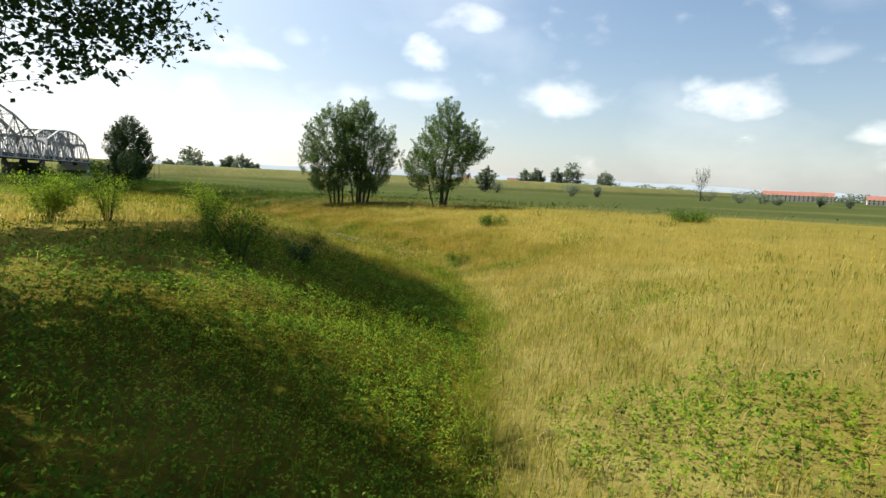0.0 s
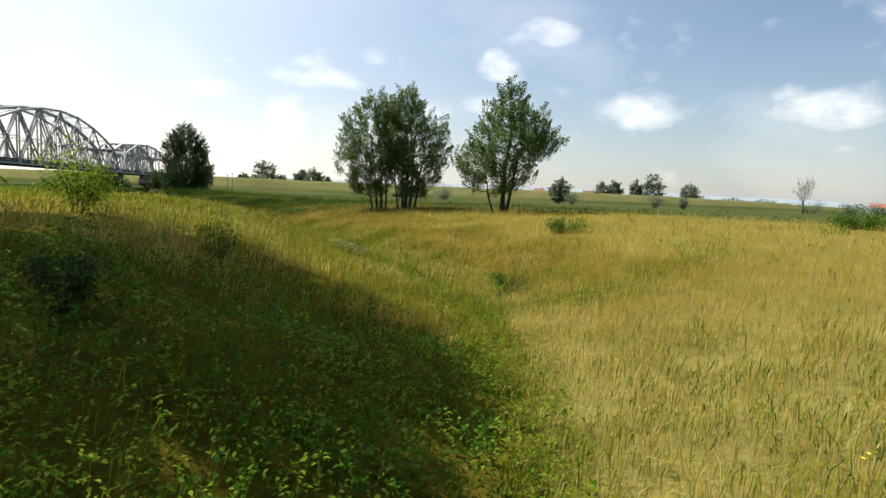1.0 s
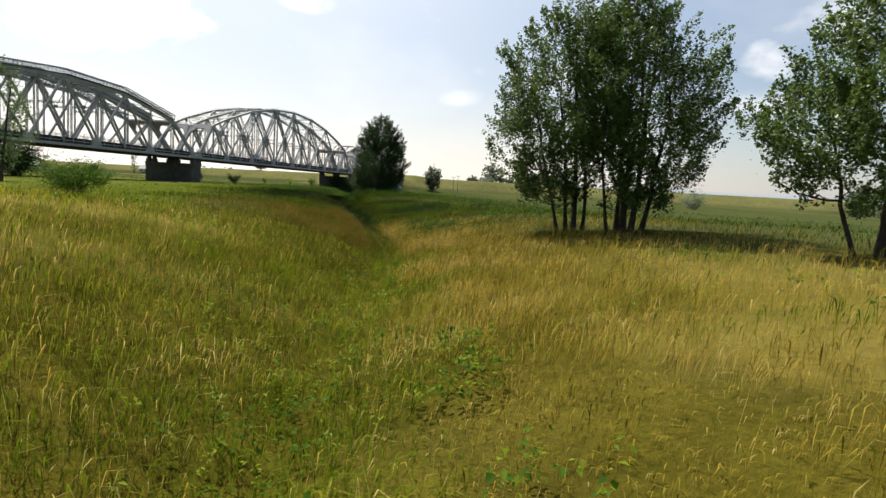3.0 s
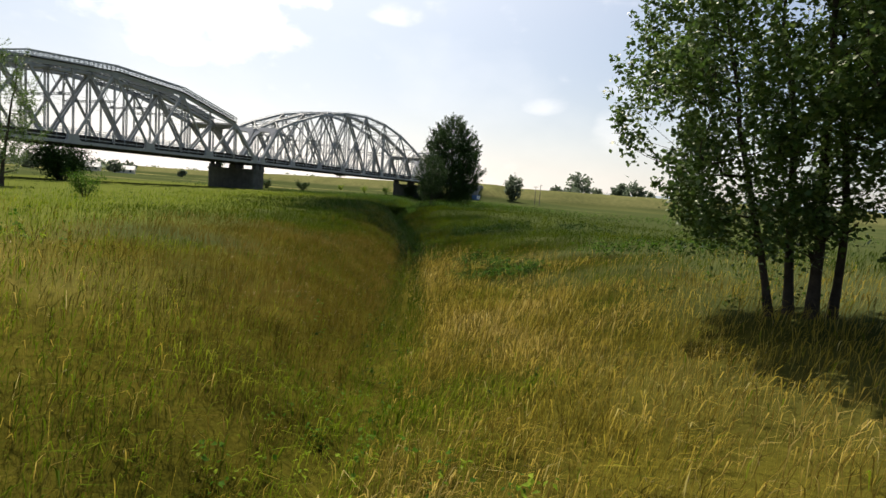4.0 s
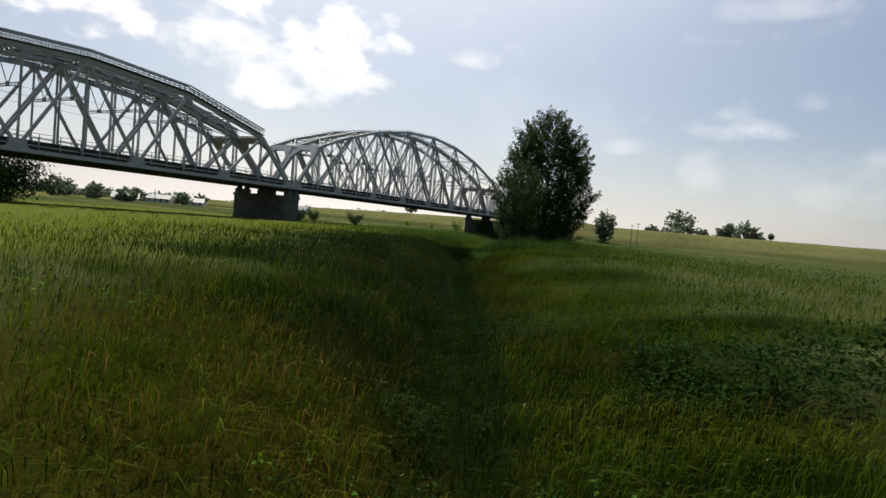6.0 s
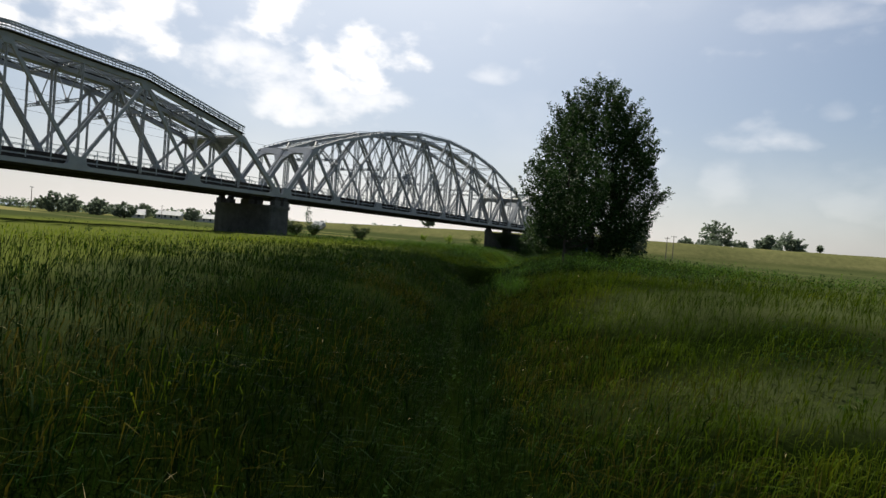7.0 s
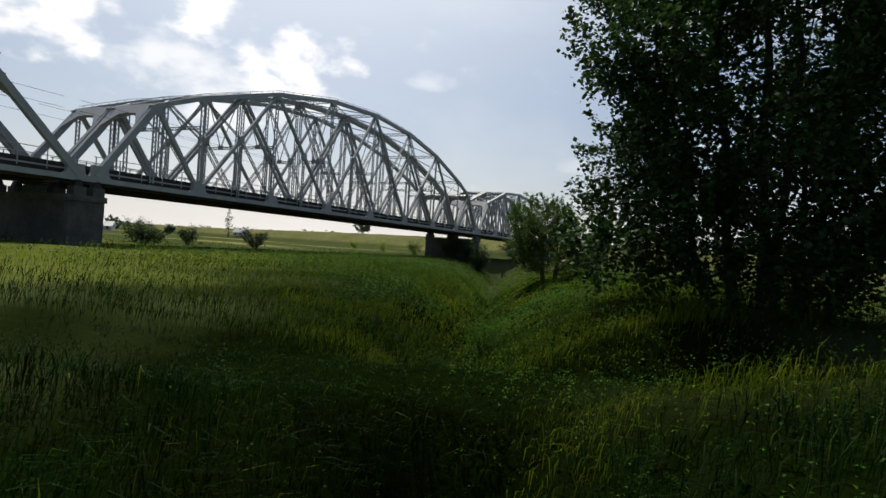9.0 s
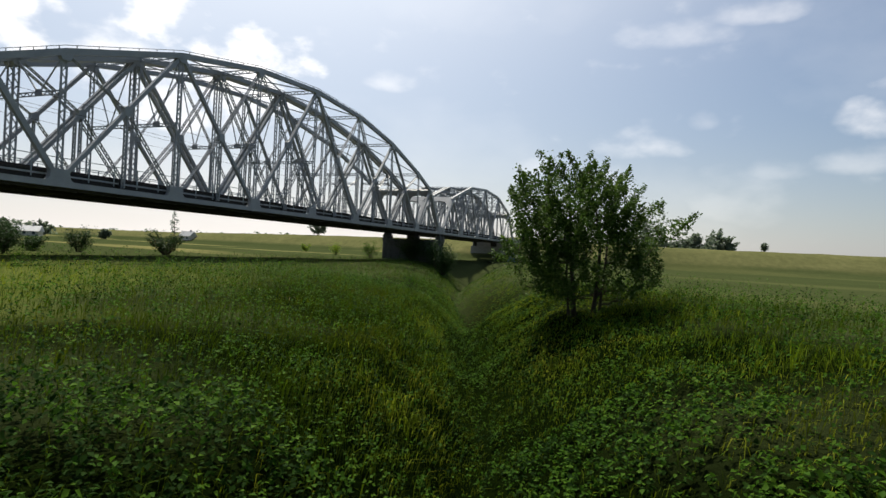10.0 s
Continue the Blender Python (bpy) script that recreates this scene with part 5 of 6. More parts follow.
def bank_herbs(x, y, d, side):
    """Nettles and brambles cover the first stretch of the left bank, but for its outer crest."""
    return np.where(side > 0, smooth01((24.0 - 0.25 * d + 1.2 * wave(x, y, 6, 1.0) - y) / 2.5) * smooth01((9.5 + 6 * smooth01((21 - y) / 4) - d) / 2.5), 0)


SPOTS = [(-1.9, 30.6, 0.9), (2.2, 31.9, 0.9), (0.7, 29.7, 0.9), (3.6, 9.0, 2.2), (5.5, 9.5, 2.5), (-6.5, 45.8, 0.9), (-7.1, 47.3, 0.8), (-4.3, 43.3, 0.8), (-15.6, 61.0, 0.8),
         (-22.6, 72.0, 2.2), (-23.9, 73.5, 1.6), (-26.3, 75.0, 1.4), (-20.6, 77.2, 1.8), (-18.9, 80.0, 2.0), (-17.4, 82.6, 2.0), (-30.3, 95.6, 2.5), (-35.0, 87.5, 2.4), (-33.5, 89.2, 2.5), (-36.7, 88.7, 1.4), (-37.5, 82.1, 0.8),
         (-57.5, 111.0, 2.8), (-61.0, 112.6, 1.7), (-60.5, 115.5, 2.6), (-60.0, 109.6, 1.6), (-54.0, 111.5, 3.2), (-76.9, 130.7, 2.2), (-79.5, 125.2, 2.2), (-83.3, 137.0, 1.0), (-74.5, 128.5, 1.6)]


def spot_share(x, y):
    """Single thick patches of leafy herbs."""
    best = np.zeros(np.shape(x))
    for px, py, r in SPOTS:
        best = np.maximum(best, smooth01((r - np.hypot(x - px, y - py) + 0.5 * wave(x, y, 1.9, 0.4)) / 0.8))
    return best


def rust_share(y, d, side):
    """How much of the dry grass is rusty brown: the left bank soon, the right meadow only beside the ditch."""
    left = 0.55 * smooth01((y - 28) / 10) + 0.45 * smooth01((y - 48) / 12)
    right = (0.2 * smooth01((y - 30) / 10) + 0.25 * smooth01((y - 50) / 12)) * np.maximum(smooth01((9 - d) / 4), smooth01((y - 64) / 6)) + 0.55 * smooth01((y - 74) / 8)
    return np.where(side > 0, left, right)


def pale_share(x, y):
    """Ripe straw-coloured grass on the ditch's right rim at the start and on the left bank's crest."""
    d, side = poly_dist(x, y, DITCH)
    rim = 0.7 * smooth01((24 - y + 4 * wave(x, y, 5, 0.8)) / 8) * smooth01((6.5 + 1.5 * wave(x, y, 3, 1.0) - d) / 2.5)
    crest = 0.45 * smooth01((d - 4.2) / 1.5) * smooth01((9 - d) / 2) * smooth01((58 - y) / 8)
    lip = 0.6 * smooth01((d - 0.4) / 0.4) * smooth01((2.6 - d) / 1.0) * smooth01((y - 25) / 3) * smooth01((52 - y) / 8)
    return np.maximum(lip, np.where(side < 0, np.maximum(rim, 0.42 * smooth01((30 - y) / 8)), crest)) + 0.08


def dry_share(x, y):
    """How much of the sward is dry and golden at a place."""
    d, side = poly_dist(x, y, DITCH)
    ragged = 5 * wave(x, y, 17, 0.7) + 2.5 * wave(x, y, 5, 2.1)
    g = smooth01((62 - y + ragged) / 7)
    late = smooth01((np.where(side > 0, 74, 80) - y + ragged) / 9) * smooth01((np.where(side > 0, 14, 19) - d) / 5)
    g = np.maximum(g, late)
    rust = (0.4 + 0.5 * smooth01((80 - y) / 8)) * smooth01((93 - y + ragged) / 8) * smooth01((6.5 + ragged * 0.4 - d) / 4) * np.where(side > 0, 1.0, 0.45)
    rust2 = np.where(side > 0, 0.45, 0.65) * smooth01((109 - y) / 6) * smooth01((4.5 + 0.3 * ragged - d) / 2) * smooth01((d - 0.6) / 0.6) * (0.5 + 0.5 * wave(x, y, 9, 3.3))
    g = np.maximum(np.maximum(g, rust), rust2)
    green = smooth01((wave(x, y, 11, 4.4) + 0.55 * wave(x, y, 4, 0.2) - 0.42) / 0.35)
    ditch = 1 - smooth01((d - 0.35) / 0.6)
    verge = np.where(side < 0, smooth01((3.0 - d) / 1.5) * smooth01((y - 27) / 6) * smooth01((60 - y) / 8), 0)
    return np.clip(g * (1 - 0.75 * green * smooth01((y - 12) / 8)) * np.where(side > 0, 1 - 0.55 * smooth01((y - 22) / 6) * smooth01((62 - y) / 8), 1) * (1 - 0.8 * ditch) * (1 - 0.3 * verge) * np.where(side < 0, 1 - 0.32 * smooth01((27 - y) / 6), 1) * (1 - 0.93 * bank_herbs(x, y, d, side)), 0, 1)


def herb_share(x, y):
    """How thick broad-leaved herbs stand at a place."""
    d, side = poly_dist(x, y, DITCH)
    bank = bank_herbs(x, y, d, side)
    sink = (0.06 + 0.3 * smooth01((62 - y) / 8) + 0.4 * smooth01((24 - y) / 6)) * (1 - smooth01((d - 0.5) / 0.8))
    near = np.where(side < 0, 0.6 * smooth01((13.5 - y + 3 * wave(x, y, 7, 2.0)) / 5) * smooth01((x - 3.2 - 0.26 * y) / 2.0), 0)
    spots = smooth01((wave(x, y, 13, 2.7) + 0.6 * wave(x, y, 4.4, 1.9) - 0.52) / 0.25)
    later = np.where(side < 0, smooth01((y - 63) / 8), smooth01((y - 116) / 8))
    green = smooth01((y - 112) / 6) * (0.45 + 0.35 * smooth01((y - 119) / 4))
    return np.clip(np.maximum.reduce([bank, sink, near, spot_share(x, y), spots * (0.25 + 0.45 * later), green * (0.6 + 0.4 * spots)]), 0, 1)


def shaded_share(x, y):
    """Share of darker grass, shade put into its colour, on the late ditch stretch."""
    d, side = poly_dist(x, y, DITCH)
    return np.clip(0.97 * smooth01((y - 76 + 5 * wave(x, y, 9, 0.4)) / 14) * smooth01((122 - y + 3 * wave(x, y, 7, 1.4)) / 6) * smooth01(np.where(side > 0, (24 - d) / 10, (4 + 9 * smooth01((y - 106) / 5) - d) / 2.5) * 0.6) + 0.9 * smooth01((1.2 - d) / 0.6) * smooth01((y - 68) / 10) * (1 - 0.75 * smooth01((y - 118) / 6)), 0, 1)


def fresh_share(x, y):
    """Fresh light grass: beyond the dry meadow on the left, and beside the last stretch of the ditch."""
    d, side = poly_dist(x, y, DITCH)
    a = 0.75 * smooth01((y - 124) / 8) * smooth01((np.where(side > 0, 3.0, 7.0) + 2 * wave(x, y, 8, 0.6) - d) / 3) * smooth01((d - 0.5) / 0.8)
    b = np.where(side > 0, 0.85 * smooth01((d - 13 + 4 * wave(x, y, 12, 2.6)) / 7), 0.1 * smooth01((d - 8) / 8))
    return np.clip(np.maximum(a, b * smooth01((y - 50) / 15)) + 0.35 * smooth01((wave(x, y, 8.5, 3.1) - 0.2) / 0.5) * smooth01((74 - y) / 6) + 0.8 * smooth01((66 - y) / 8), 0, 0.97) * np.where(side < 0, 1 - 0.75 * smooth01((d - 12) / 8), 1)


def spread_points(rng, density, lo=-3.5, hi=214.0):
    """Points over the meadow; density is a function of place and of the distance to the ditch."""
    gx, gy = np.meshgrid(np.arange(-175, 70), np.arange(int(lo), int(hi)))
    gx, gy = gx.ravel().astype(float), gy.ravel().astype(float)
    d, _ = poly_dist(gx + 0.5, gy + 0.5, DITCH)
    near = (d < 62) & ((gy < 172) | (d < 34))
    gx, gy, d = gx[near], gy[near], d[near]
    n = rng.poisson(density(gx + 0.5, gy + 0.5, d))
    x, y = np.repeat(gx, n), np.repeat(gy, n)
    return x + rng.uniform(0, 1, len(x)), y + rng.uniform(0, 1, len(y)), np.repeat(d, n)


def coarse(d):
    """Blades grow wider away from the ditch, where they are seen from farther off."""
    return np.interp(d, [3, 6, 10, 18, 35, 60], [1.0, 1.2, 1.5, 2.1, 3.2, 5.0])


def keep_off(x, y):
    """Bare or trodden spots and pier feet carry no grass."""
    bare = ((x + 4.6) / 2.3) ** 2 + ((y - 45.0) / 2.0) ** 2 + 0.5 * wave(x, y, 1.3, 0.5) < 1
    return bare


def trodden(x, y):
    """Grass on the farm track is short, with two worn ruts."""
    v = off_track(x, y)
    d, side = poly_dist(x, y, DITCH)
    last = smooth01((y - 122) / 4)
    low = 1 - 0.6 * last * smooth01((np.where(side > 0, 1.5, 4.5) - d) / 1.0)
    return low * (np.where(v < 1.3, 0.2 + 0.16 * np.cos(v * 7) ** 2, 1.0) + np.where((v >= 1.3) & (v < 1.7), (v - 1.7) * 1.2, 0))


def make_grass():
    rng = np.random.default_rng(5)
    x, y, d = spread_points(rng, lambda a, b, e: np.interp(e, [0, 4, 5.5, 9, 12, 18, 30, 60], [52, 50, 30, 17, 9, 4.0, 0.4, 0.0]) * np.interp(b, [142, 150, 170, 185], [1.0, 0.4, 0.3, 0.16]) * np.clip(0.95 + 0.5 * wave(a, b, 3.1, 0.2) + 0.4 * wave(a, b, 1.37, 1.2), 0.2, 2))
    herb = herb_share(x, y)
    ok = (rng.uniform(0, 1, len(x)) > 0.8 * herb + 0.15 * spot_share(x, y)) & ~(keep_off(x, y) & (rng.uniform(0, 1, len(x)) < 0.85)) & (rng.uniform(0, 0.34, len(x)) < poly_dist(x, y, DITCH)[0]) & (np.hypot(x + 68.2, y - 115.5) > 1.25)
    x, y, d = x[ok], y[ok], d[ok]
    n = len(x)
    g = dry_share(x, y)
    dice = rng.uniform(0, 1, n)
    dd, side = poly_dist(x, y, DITCH)
    rusty = rust_share(y, dd, side)
    kind = np.where(dice < g, np.where(rng.uniform(0, 1, n) < rusty, 2, np.where(rng.uniform(0, 1, n) < pale_share(x, y), 5, 0)), np.where(rng.uniform(0, 1, n) < shaded_share(x, y), 3, np.where(rng.uniform(0, 1, n) < fresh_share(x, y), 4, 1)))
    dull = np.where(y > 82, 1.0, np.where((side > 0) & (y < 60), 0.45, 0.0))
    kind = np.where((kind == 2) & (rng.uniform(0, 1, n) < dull), 6, kind)
    z = land(x, y) - 0.02
    rough = 1 + 0.8 * np.maximum(smooth01((y - 70) / 20), (side > 0) * smooth01((y - 22) / 6))
    tuft = 0.78 + (0.21 * wave(x, y, 2.3, 0.9) + 0.22 * wave(x, y, 0.8, 1.9)) * rough
    h = np.choose(kind, [0.70, 0.52, 0.70, 0.6, 0.5, 0.74, 0.68]) * tuft * rng.uniform(0.55, 1.25, n) * (1 + 0.15 * smooth01((d - 8) / 20))
    h = np.minimum(np.where((dd < 0.8), h * 1.15, h), 0.88) * trodden(x, y)
    w = np.choose(kind, [0.003, 0.0075, 0.003, 0.0075, 0.007, 0.004, 0.0035]) * rng.uniform(0.7, 1.3, n) * coarse(np.maximum(d, np.interp(y, [140, 160, 185, 214], [0, 10, 22, 30])))
    a = rng.uniform(0, 2 * np.pi, n)
    side_v = np.stack([np.cos(a), np.sin(a), np.zeros(n)], 1) * (w / 2)[:, None]
    bend = np.stack([rng.normal(0, 0.5, n), rng.normal(0, 0.5, n), np.zeros(n)], 1) + WIND * (0.42 + 0.22 * wave(x, y, 6.0, 0.3) + 0.15 * wave(x, y, 1.7, 2.2))[:, None]
    # blades on the ditch sides hang into it
    eps = 0.05
    gx = (poly_dist(x + eps, y, DITCH)[0] - dd) / eps
    gy = (poly_dist(x, y + eps, DITCH)[0] - dd) / eps
    hang = (0.75 * smooth01((1.3 - dd) / 0.8))[:, None]
    bend = bend * (1 - 0.5 * hang) - hang * np.stack([gx, gy, np.zeros(n)], 1)
    base = np.stack([x, y, z], 1)
    # the blade stands, then arches over
    mid = base + np.stack([bend[:, 0] * h * 0.24, bend[:, 1] * h * 0.24, h * 0.74], 1)
    k = np.clip(1.02 - 0.5 * np.hypot(bend[:, 0], bend[:, 1]), 0.55, 1)
    tip = base + np.stack([bend[:, 0] * h * 0.82, bend[:, 1] * h * 0.82, h * k], 1)
    v = np.stack([base - side_v, base + side_v, mid + side_v * 0.8, mid - side_v * 0.8, tip], 1).reshape(-1, 3)
    o = np.arange(n)[:, None] * 5
    f = np.concatenate([o + [0, 1, 2, 3], o + [3, 2, 4]], 1).reshape(-1)
    sizes = np.tile([4, 3], n)
    me = arrays_mesh("meadow_grass", v, f, sizes, [M_GOLD, M_GREEN, M_BROWN, M_GREEN_SHADED, M_FRESH, M_PALE, M_OCHRE], np.repeat(kind, 2))
    tagged(new("meadow_grass", me), "tall dry golden and green meadow grass bent by wind", "grass", kind="stuff")
    # seed heads on some of the dry blades
    has = np.isin(kind, (0, 2, 5, 6)) & (rng.uniform(0, 1, n) < np.where(y > 50, 0.12 + 0.4 * smooth01((wave(x, y, 2.6, 0.3) - 0.1) / 0.4), 0.6)) & (d < 17) | (kind == 1) & (rng.uniform(0, 1, n) < 0.02) & (d < 12)
    t, b, s = tip[has], bend[has], coarse(np.maximum(d[has], np.interp(y[has], [140, 160, 185, 214], [0, 10, 22, 30]))) ** 0.75
    m = len(t)
    ln = (rng.uniform(0.07, 0.16, m) * s ** 0.3)[:, None]
    way = np.stack([b[:, 0] * 1.5, b[:, 1] * 1.5, rng.uniform(0.2, 0.9, m)], 1)
    way /= np.linalg.norm(way, axis=1)[:, None]
    a = rng.uniform(0, 2 * np.pi, m)
    sv = np.stack([np.cos(a), np.sin(a), np.zeros(m)], 1) * (rng.uniform(0.002, 0.004, m) * s)[:, None]
    sw = np.cross(way, sv)
    p0, p1, p2 = t - way * 0.01, t + way * ln * 0.4, t + way * ln - np.array([0, 0, 0.02])
    v = np.stack([p0, p1 + sv, p1 - sv * 0.9 + sw * 0.3, p1 - sv * 0.9 - sw * 0.3, p2], 1).reshape(-1, 3)
    o = np.arange(m)[:, None] * 5
    f = np.concatenate([o + [0, 1, 4, 2], o + [0, 2, 4, 3]], 1).reshape(-1)
    me = arrays_mesh("grass_seed_heads", v, f, np.full(2 * m, 4), [M_HEAD])
    tagged(new("grass_seed_heads", me), "pale feathery seed heads over the dry grass", "grass", kind="stuff")


def make_herbs():
    rng = np.random.default_rng(6)
    x, y, d = spread_points(rng, lambda a, b, e: herb_share(a, b) * np.where((b < 22) & (a > 2), 2.0, np.where(b > 98, 1.7, 1.0)) * (1 + 0.9 * spot_share(a, b) * (b > 50) + 1.7 * (b < 26) * (e < 9.5) * (a < 2) + 0.25 * (b > 58) * (e < 5)) * np.interp(e, [0, 5, 8, 14, 24, 40, 60], [27, 25, 12, 4.5, 1.5, 0.5, 0.25]) * np.interp(b, [142, 150, 170, 185], [1.0, 0.4, 0.3, 0.16]))
    out = np.hypot(x + 68.2, y - 115.5) > 1.3
    x, y, d = x[out], y[out], d[out]
    # each point is a plant with a few whorls of leaves
    n, per = len(x), 5
    dd, side = poly_dist(x, y, DITCH)
    # extra pale leaves in the bank's sunlit band: sunlight put into their colour
    pale = rng.uniform(0, 1, n) < np.where((side < 0) & (y < 22), 0.75, np.where(y < 24, 0.22 + 0.1 * smooth01((y - 18) / 2) + 0.4 * smooth01((7.5 - dd) / 2.5) * smooth01((y - 6) / 2) * smooth01((17.5 - y) / 2), np.where(y < 58, 0.5, 0.0)))
    deep = (y >= 60) & (rng.uniform(0, 1, n) > np.where(y < 82, 0.5, np.maximum(0.65 * smooth01((y - 122) / 6), np.where(side < 0, 0.35 * smooth01((y - 102) / 4), 0))))
    z = land(x, y)
    h = (0.42 + 0.22 * wave(x, y, 3.1, 0.5)) * rng.uniform(0.6, 1.25, n) * trodden(x, y) * (1 + 0.45 * smooth01((y - 70) / 20))
    s = coarse(np.maximum(d, np.interp(y, [140, 160, 185, 214], [0, 10, 22, 30]))) ** 0.85 * (1 - 0.2 * smooth01((y - 55) / 15)) * np.where((side < 0) & (y < 22), 0.72, np.where(y < 26, 0.82, 1) - 0.42 * smooth01((y - 98) / 8) + 0.22 * smooth01((y - 118) / 4))
    for pick, mat, name, label in ((~pale & deep, M_DOCK, "dock_patch", "dark green broad-leaved herbs along the later ditch"), (~pale & ~deep, M_WEED, "nettle_patch", "dense dark green nettles and brambles on the bank"), (pale, M_WEED_PALE, "herb_patch", "yellow-green leafy herbs among the grass")):
        X, Y, Z, Hh, S = (np.repeat(q[pick], per) for q in (x, y, z, h, s))
        m = len(X)
        u = rng.uniform(0, 1, m) ** 0.55
        r = rng.uniform(0.02, 0.11, m) * S
        a = rng.uniform(0, 2 * np.pi, m)
        c = np.stack([X + r * np.cos(a) + 0.05 * u * 0.78, Y + r * np.sin(a) + 0.04 * u, Z + Hh * (0.15 + 0.85 * u)], 1)
        size = rng.uniform(0.05, 0.1, m) * S * (1 + 0.3 * np.repeat(spot_share(x, y)[pick], per))
        tilt = rng.normal(0.0, 0.4, m) - 0.2
        fwd = np.stack([np.cos(a) * np.cos(tilt), np.sin(a) * np.cos(tilt), np.sin(tilt)], 1)
        sd = np.stack([-np.sin(a), np.cos(a), rng.normal(0, 0.3, m)], 1)
        up = np.array([0, 0, 1.0])
        L, slim = size[:, None], 0.27 if name == "herb_patch" else 0.4
        L = L * 1.05 if name == "herb_patch" else L
        v = np.stack([c - fwd * L * 0.5, c + sd * L * slim + up * L * 0.12, c + fwd * L * 0.5 - up * L * 0.1, c - sd * L * slim + up * L * 0.12], 1).reshape(-1, 3)
        o = np.arange(m)[:, None] * 4
        f = np.concatenate([o + [0, 1, 2], o + [0, 2, 3]], 1).reshape(-1)
        tagged(new(name, arrays_mesh(name, v, f, np.full(2 * m, 3), [mat])), label, "herbs", kind="stuff")


def make_flowers():
    """White daisies on the left bank and a few yellow flowers on the right."""
    rng = np.random.default_rng(7)
    head = Build()
    for i in range(8):
        a = i * math.pi / 4
        head.prism([(0.004 * math.cos(a), 0.004 * math.sin(a), 0), (0.022 * math.cos(a - 0.28), 0.022 * math.sin(a - 0.28), 0.004), (0.024 * math.cos(a + 0.28), 0.024 * math.sin(a + 0.28), 0.004)], (0, 0, 0.002))
    heads, hearts, stems = Build(), Build(), Build()
    for i in range(300):
        p, q = rng.normal(0, 0.95), rng.normal(0, 0.42)
        x, y = -5.75 - 0.35 * p - 0.9 * q, 35.6 + 0.75 * p - 0.4 * q
        z = float(land(x, y)) + rng.uniform(0.45, 0.75)
        o = len(heads.v)
        s, lean = rng.uniform(0.5, 0.8), rng.normal(0, 0.2, 2)
        heads.v += [Vector((p.x * s + x, p.y * s + y, p.z * s + z + lean[0] * p.x + lean[1] * p.y)) for p in head.v]
        heads.f += [tuple(k + o for k in q) for q in head.f]
        hearts.tube([(x, y, z + 0.001), (x, y, z + 0.009)], [0.008, 0.004], 5)
        stems.box((x - 0.05, y - 0.03, z - 0.45), (x, y, z), 0.003, 0.003)
    tagged(new("daisies", heads.mesh("daisies", M_WHITE)), "white daisies flowering in the bank's grass", "flowers", kind="stuff")
    tagged(new("daisy_hearts", hearts.mesh("daisy_hearts", M_YELLOW)), "yellow hearts of the white daisies", "flowers", kind="stuff")
    tagged(new("daisy_stems", stems.mesh("daisy_stems", M_GREEN)), "thin green stems of the white daisies", "flowers", kind="stuff")
    gold = Build()
    for x, y in ((2.1, 4.6), (2.15, 4.64), (2.06, 4.66), (4.3, 17.2), (4.4, 17.3)):
        z = float(land(x, y)) + 0.6
        for i in range(6):
            a = i * math.pi / 3
            gold.prism([(x, y, z), (x + 0.02 * math.cos(a - 0.4), y + 0.02 * math.sin(a - 0.4), z + 0.008), (x + 0.02 * math.cos(a + 0.4), y + 0.02 * math.sin(a + 0.4), z + 0.008)], (0, 0, 0.002))
        gold.box((x, y, z - 0.5), (x, y, z), 0.003, 0.003)
    tagged(new("yellow_flowers", gold.mesh("yellow_flowers", M_YELLOW)), "small yellow flowers among leafy herbs", "flowers", kind="stuff")


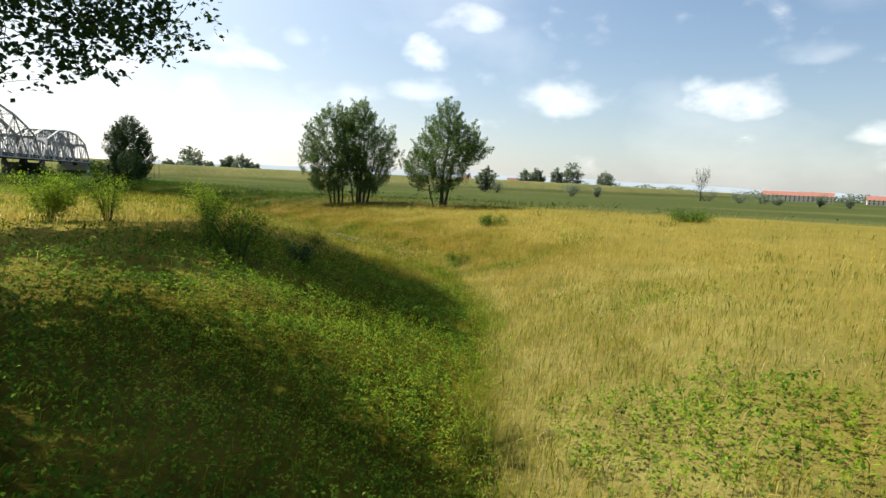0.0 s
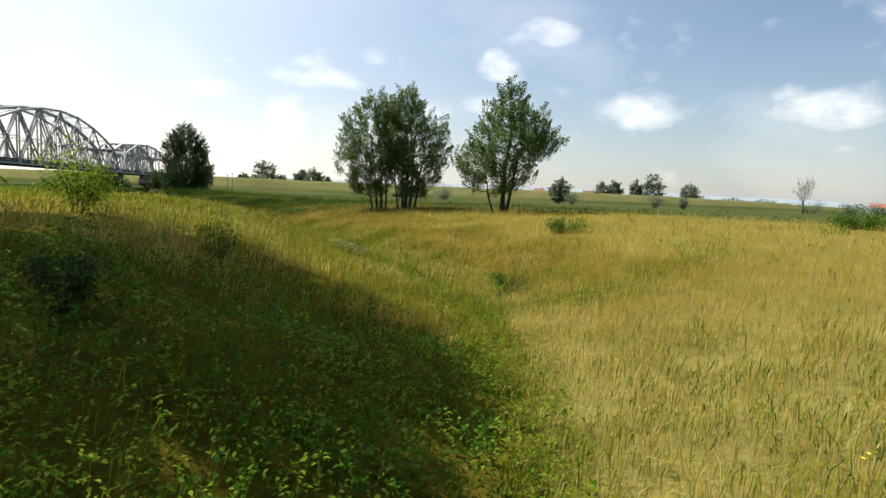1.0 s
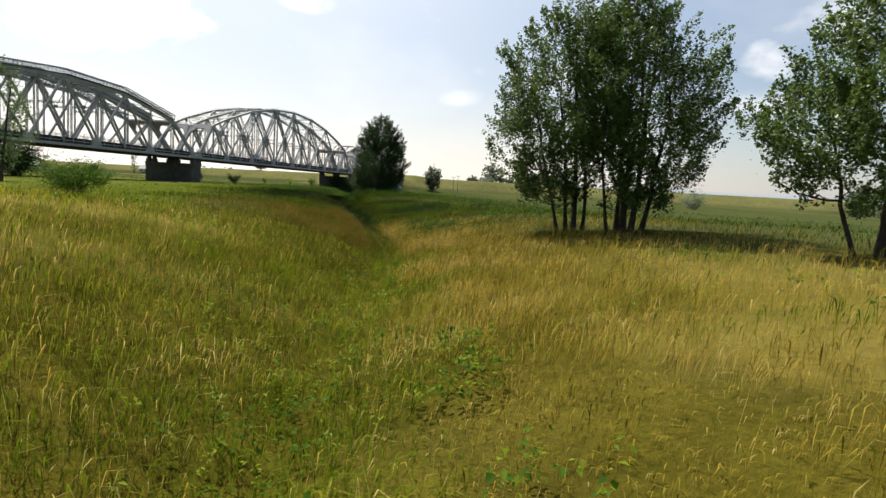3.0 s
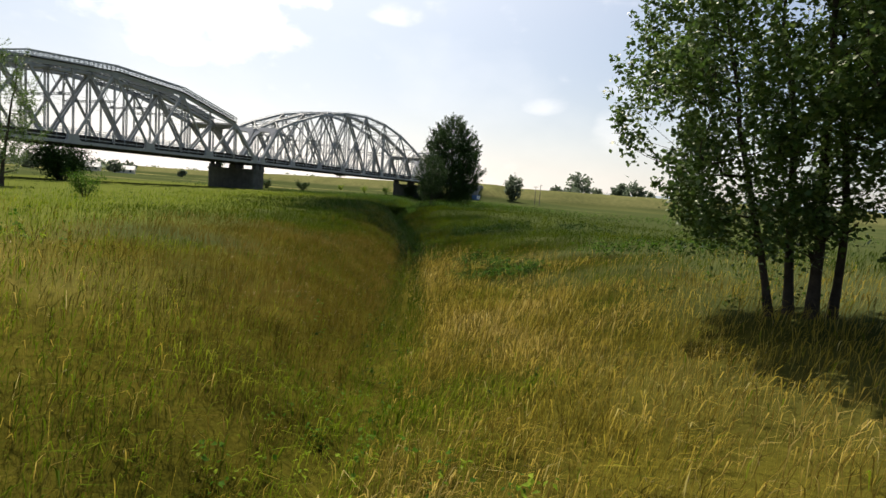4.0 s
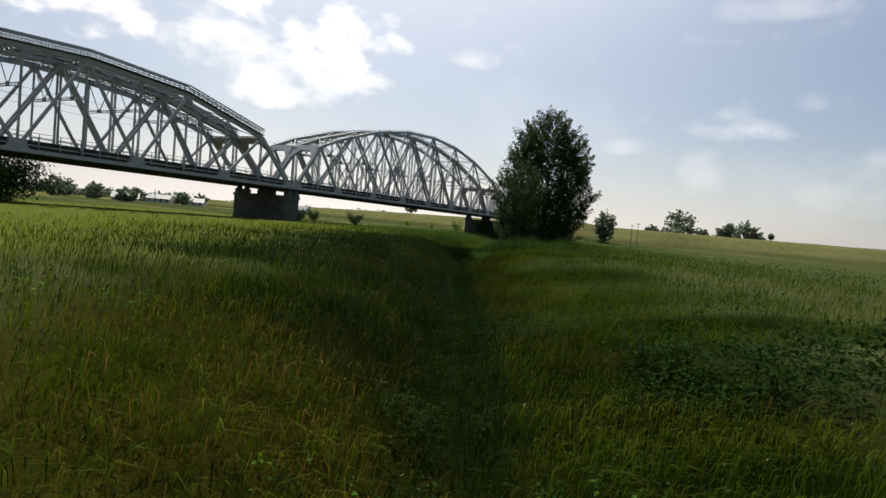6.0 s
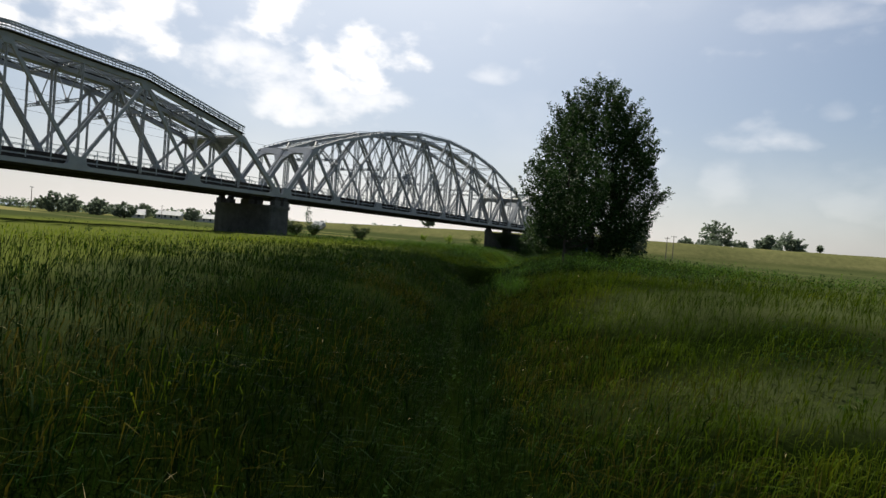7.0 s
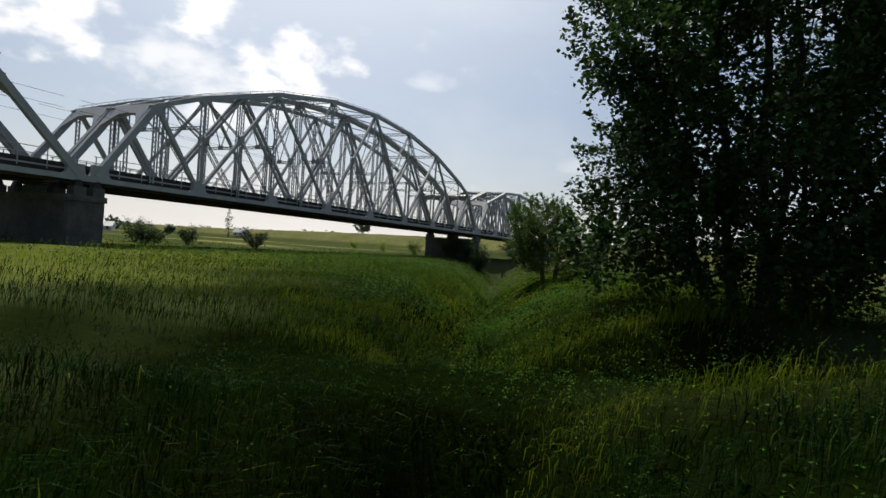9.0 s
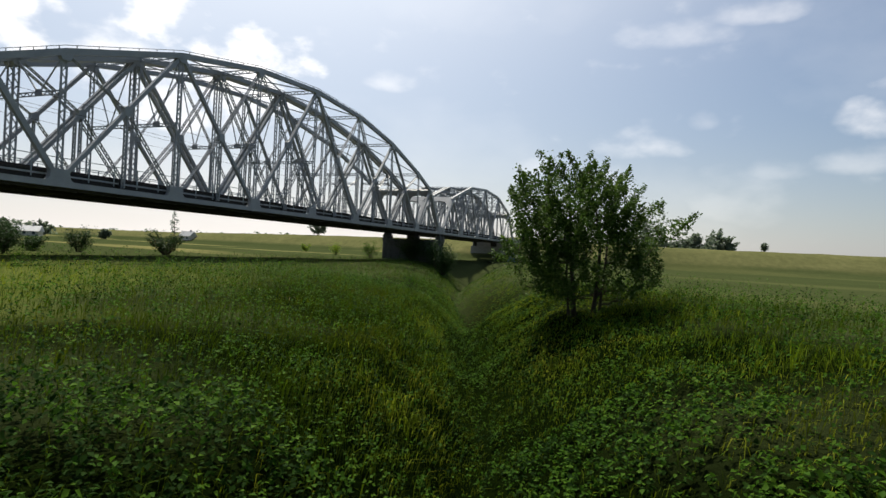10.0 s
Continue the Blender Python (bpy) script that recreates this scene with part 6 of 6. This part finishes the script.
def make_undergrowth():
    """Fine single blades that fill the sward from its foot to its top."""
    rng = np.random.default_rng(8)
    x, y, d = spread_points(rng, lambda a, b, e: np.interp(e, [0, 3.5, 5, 8, 13, 20, 30, 32], [180, 172, 88, 40, 16, 6, 1, 0]) * np.interp(b, [142, 150, 170, 185], [1.0, 0.35, 0.25, 0.12]) * np.clip(0.95 + 0.45 * wave(a, b, 3.1, 0.2) + 0.35 * wave(a, b, 1.37, 1.2), 0.3, 2))
    dd, side = poly_dist(x, y, DITCH)
    herb = herb_share(x, y)
    ok = (dd > rng.uniform(0, 0.2, len(x)) + 9.0 * (np.hypot(x + 68.2, y - 115.5) < 1.25)) & (rng.uniform(0, 1, len(x)) > 0.35 * herb + 0.4 * np.maximum(spot_share(x, y), bank_herbs(x, y, dd, side)))
    gaps = (side > 0) & (y > 24) & (wave(x, y, 1.1, 0.6) + 0.6 * wave(x, y, 0.55, 1.7) < -0.55)
    ok &= ~gaps | (rng.uniform(0, 1, len(x)) < 0.3)
    x, y, d = x[ok], y[ok], d[ok]
    n = len(x)
    g = dry_share(x, y)
    dd, side = poly_dist(x, y, DITCH)
    dry = np.where(rng.uniform(0, 1, n) < rust_share(y, dd, side), 2, np.where(rng.uniform(0, 1, n) < 0.7 * pale_share(x, y), 5, 0))
    kind = np.where(rng.uniform(0, 1, n) < 0.95 * g, dry, np.where(rng.uniform(0, 1, n) < shaded_share(x, y), 3, np.where(rng.uniform(0, 1, n) < fresh_share(x, y), 4, 1)))
    dull = np.where(y > 82, 1.0, np.where((side > 0) & (y < 60), 0.45, 0.0))
    kind = np.where((kind == 2) & (rng.uniform(0, 1, n) < dull), 6, kind)
    z = land(x, y)
    h = rng.uniform(0.16, 0.56, n) * (1 + (0.25 * wave(x, y, 2.3, 0.9) + 0.2 * wave(x, y, 0.8, 1.9)) * (1 + 0.8 * smooth01((y - 70) / 20))) * np.where(np.isin(kind, (1, 3, 4)), 0.85, 1.0) * trodden(x, y) * np.where(keep_off(x, y), 0.4, 1.0)
    w = rng.uniform(0.008, 0.017, n) * coarse(np.maximum(d, np.interp(y, [140, 160, 185, 214], [0, 10, 22, 30]))) * np.where(np.isin(kind, (1, 3, 4)), 1.25, 1.0)
    a = rng.uniform(0, 2 * np.pi, n)
    sv = np.stack([np.cos(a), np.sin(a), np.zeros(n)], 1) * (w / 2)[:, None]
    b = np.stack([rng.normal(0, 0.45, n), rng.normal(0, 0.45, n), np.zeros(n)], 1) + WIND * (0.35 + 0.2 * wave(x, y, 4.0, 0.3) + 0.15 * wave(x, y, 1.5, 2.2))[:, None]
    base = np.stack([x, y, z - 0.02], 1)
    mid = base + np.stack([b[:, 0] * h * 0.3, b[:, 1] * h * 0.3, h * 0.68], 1)
    tip = base + np.stack([b[:, 0] * h * 1.1, b[:, 1] * h * 1.1, h * np.clip(1.0 - 0.3 * np.hypot(b[:, 0], b[:, 1]), 0.6, 1)], 1)
    v = np.stack([base, mid + sv, tip, mid - sv], 1).reshape(-1, 3)
    o = np.arange(n)[:, None] * 4
    f = np.concatenate([o + [0, 1, 3], o + [3, 1, 2]], 1).reshape(-1)
    me = arrays_mesh("fine_grass", v, f, np.full(2 * n, 3), [M_GOLD, M_GREEN, M_BROWN, M_GREEN_SHADED, M_FRESH, M_PALE, M_OCHRE], np.repeat(kind, 2))
    tagged(new("fine_grass", me), "fine dense blades of dry and green grass", "grass", kind="stuff")


make_grass()
make_undergrowth()
make_herbs()
make_flowers()
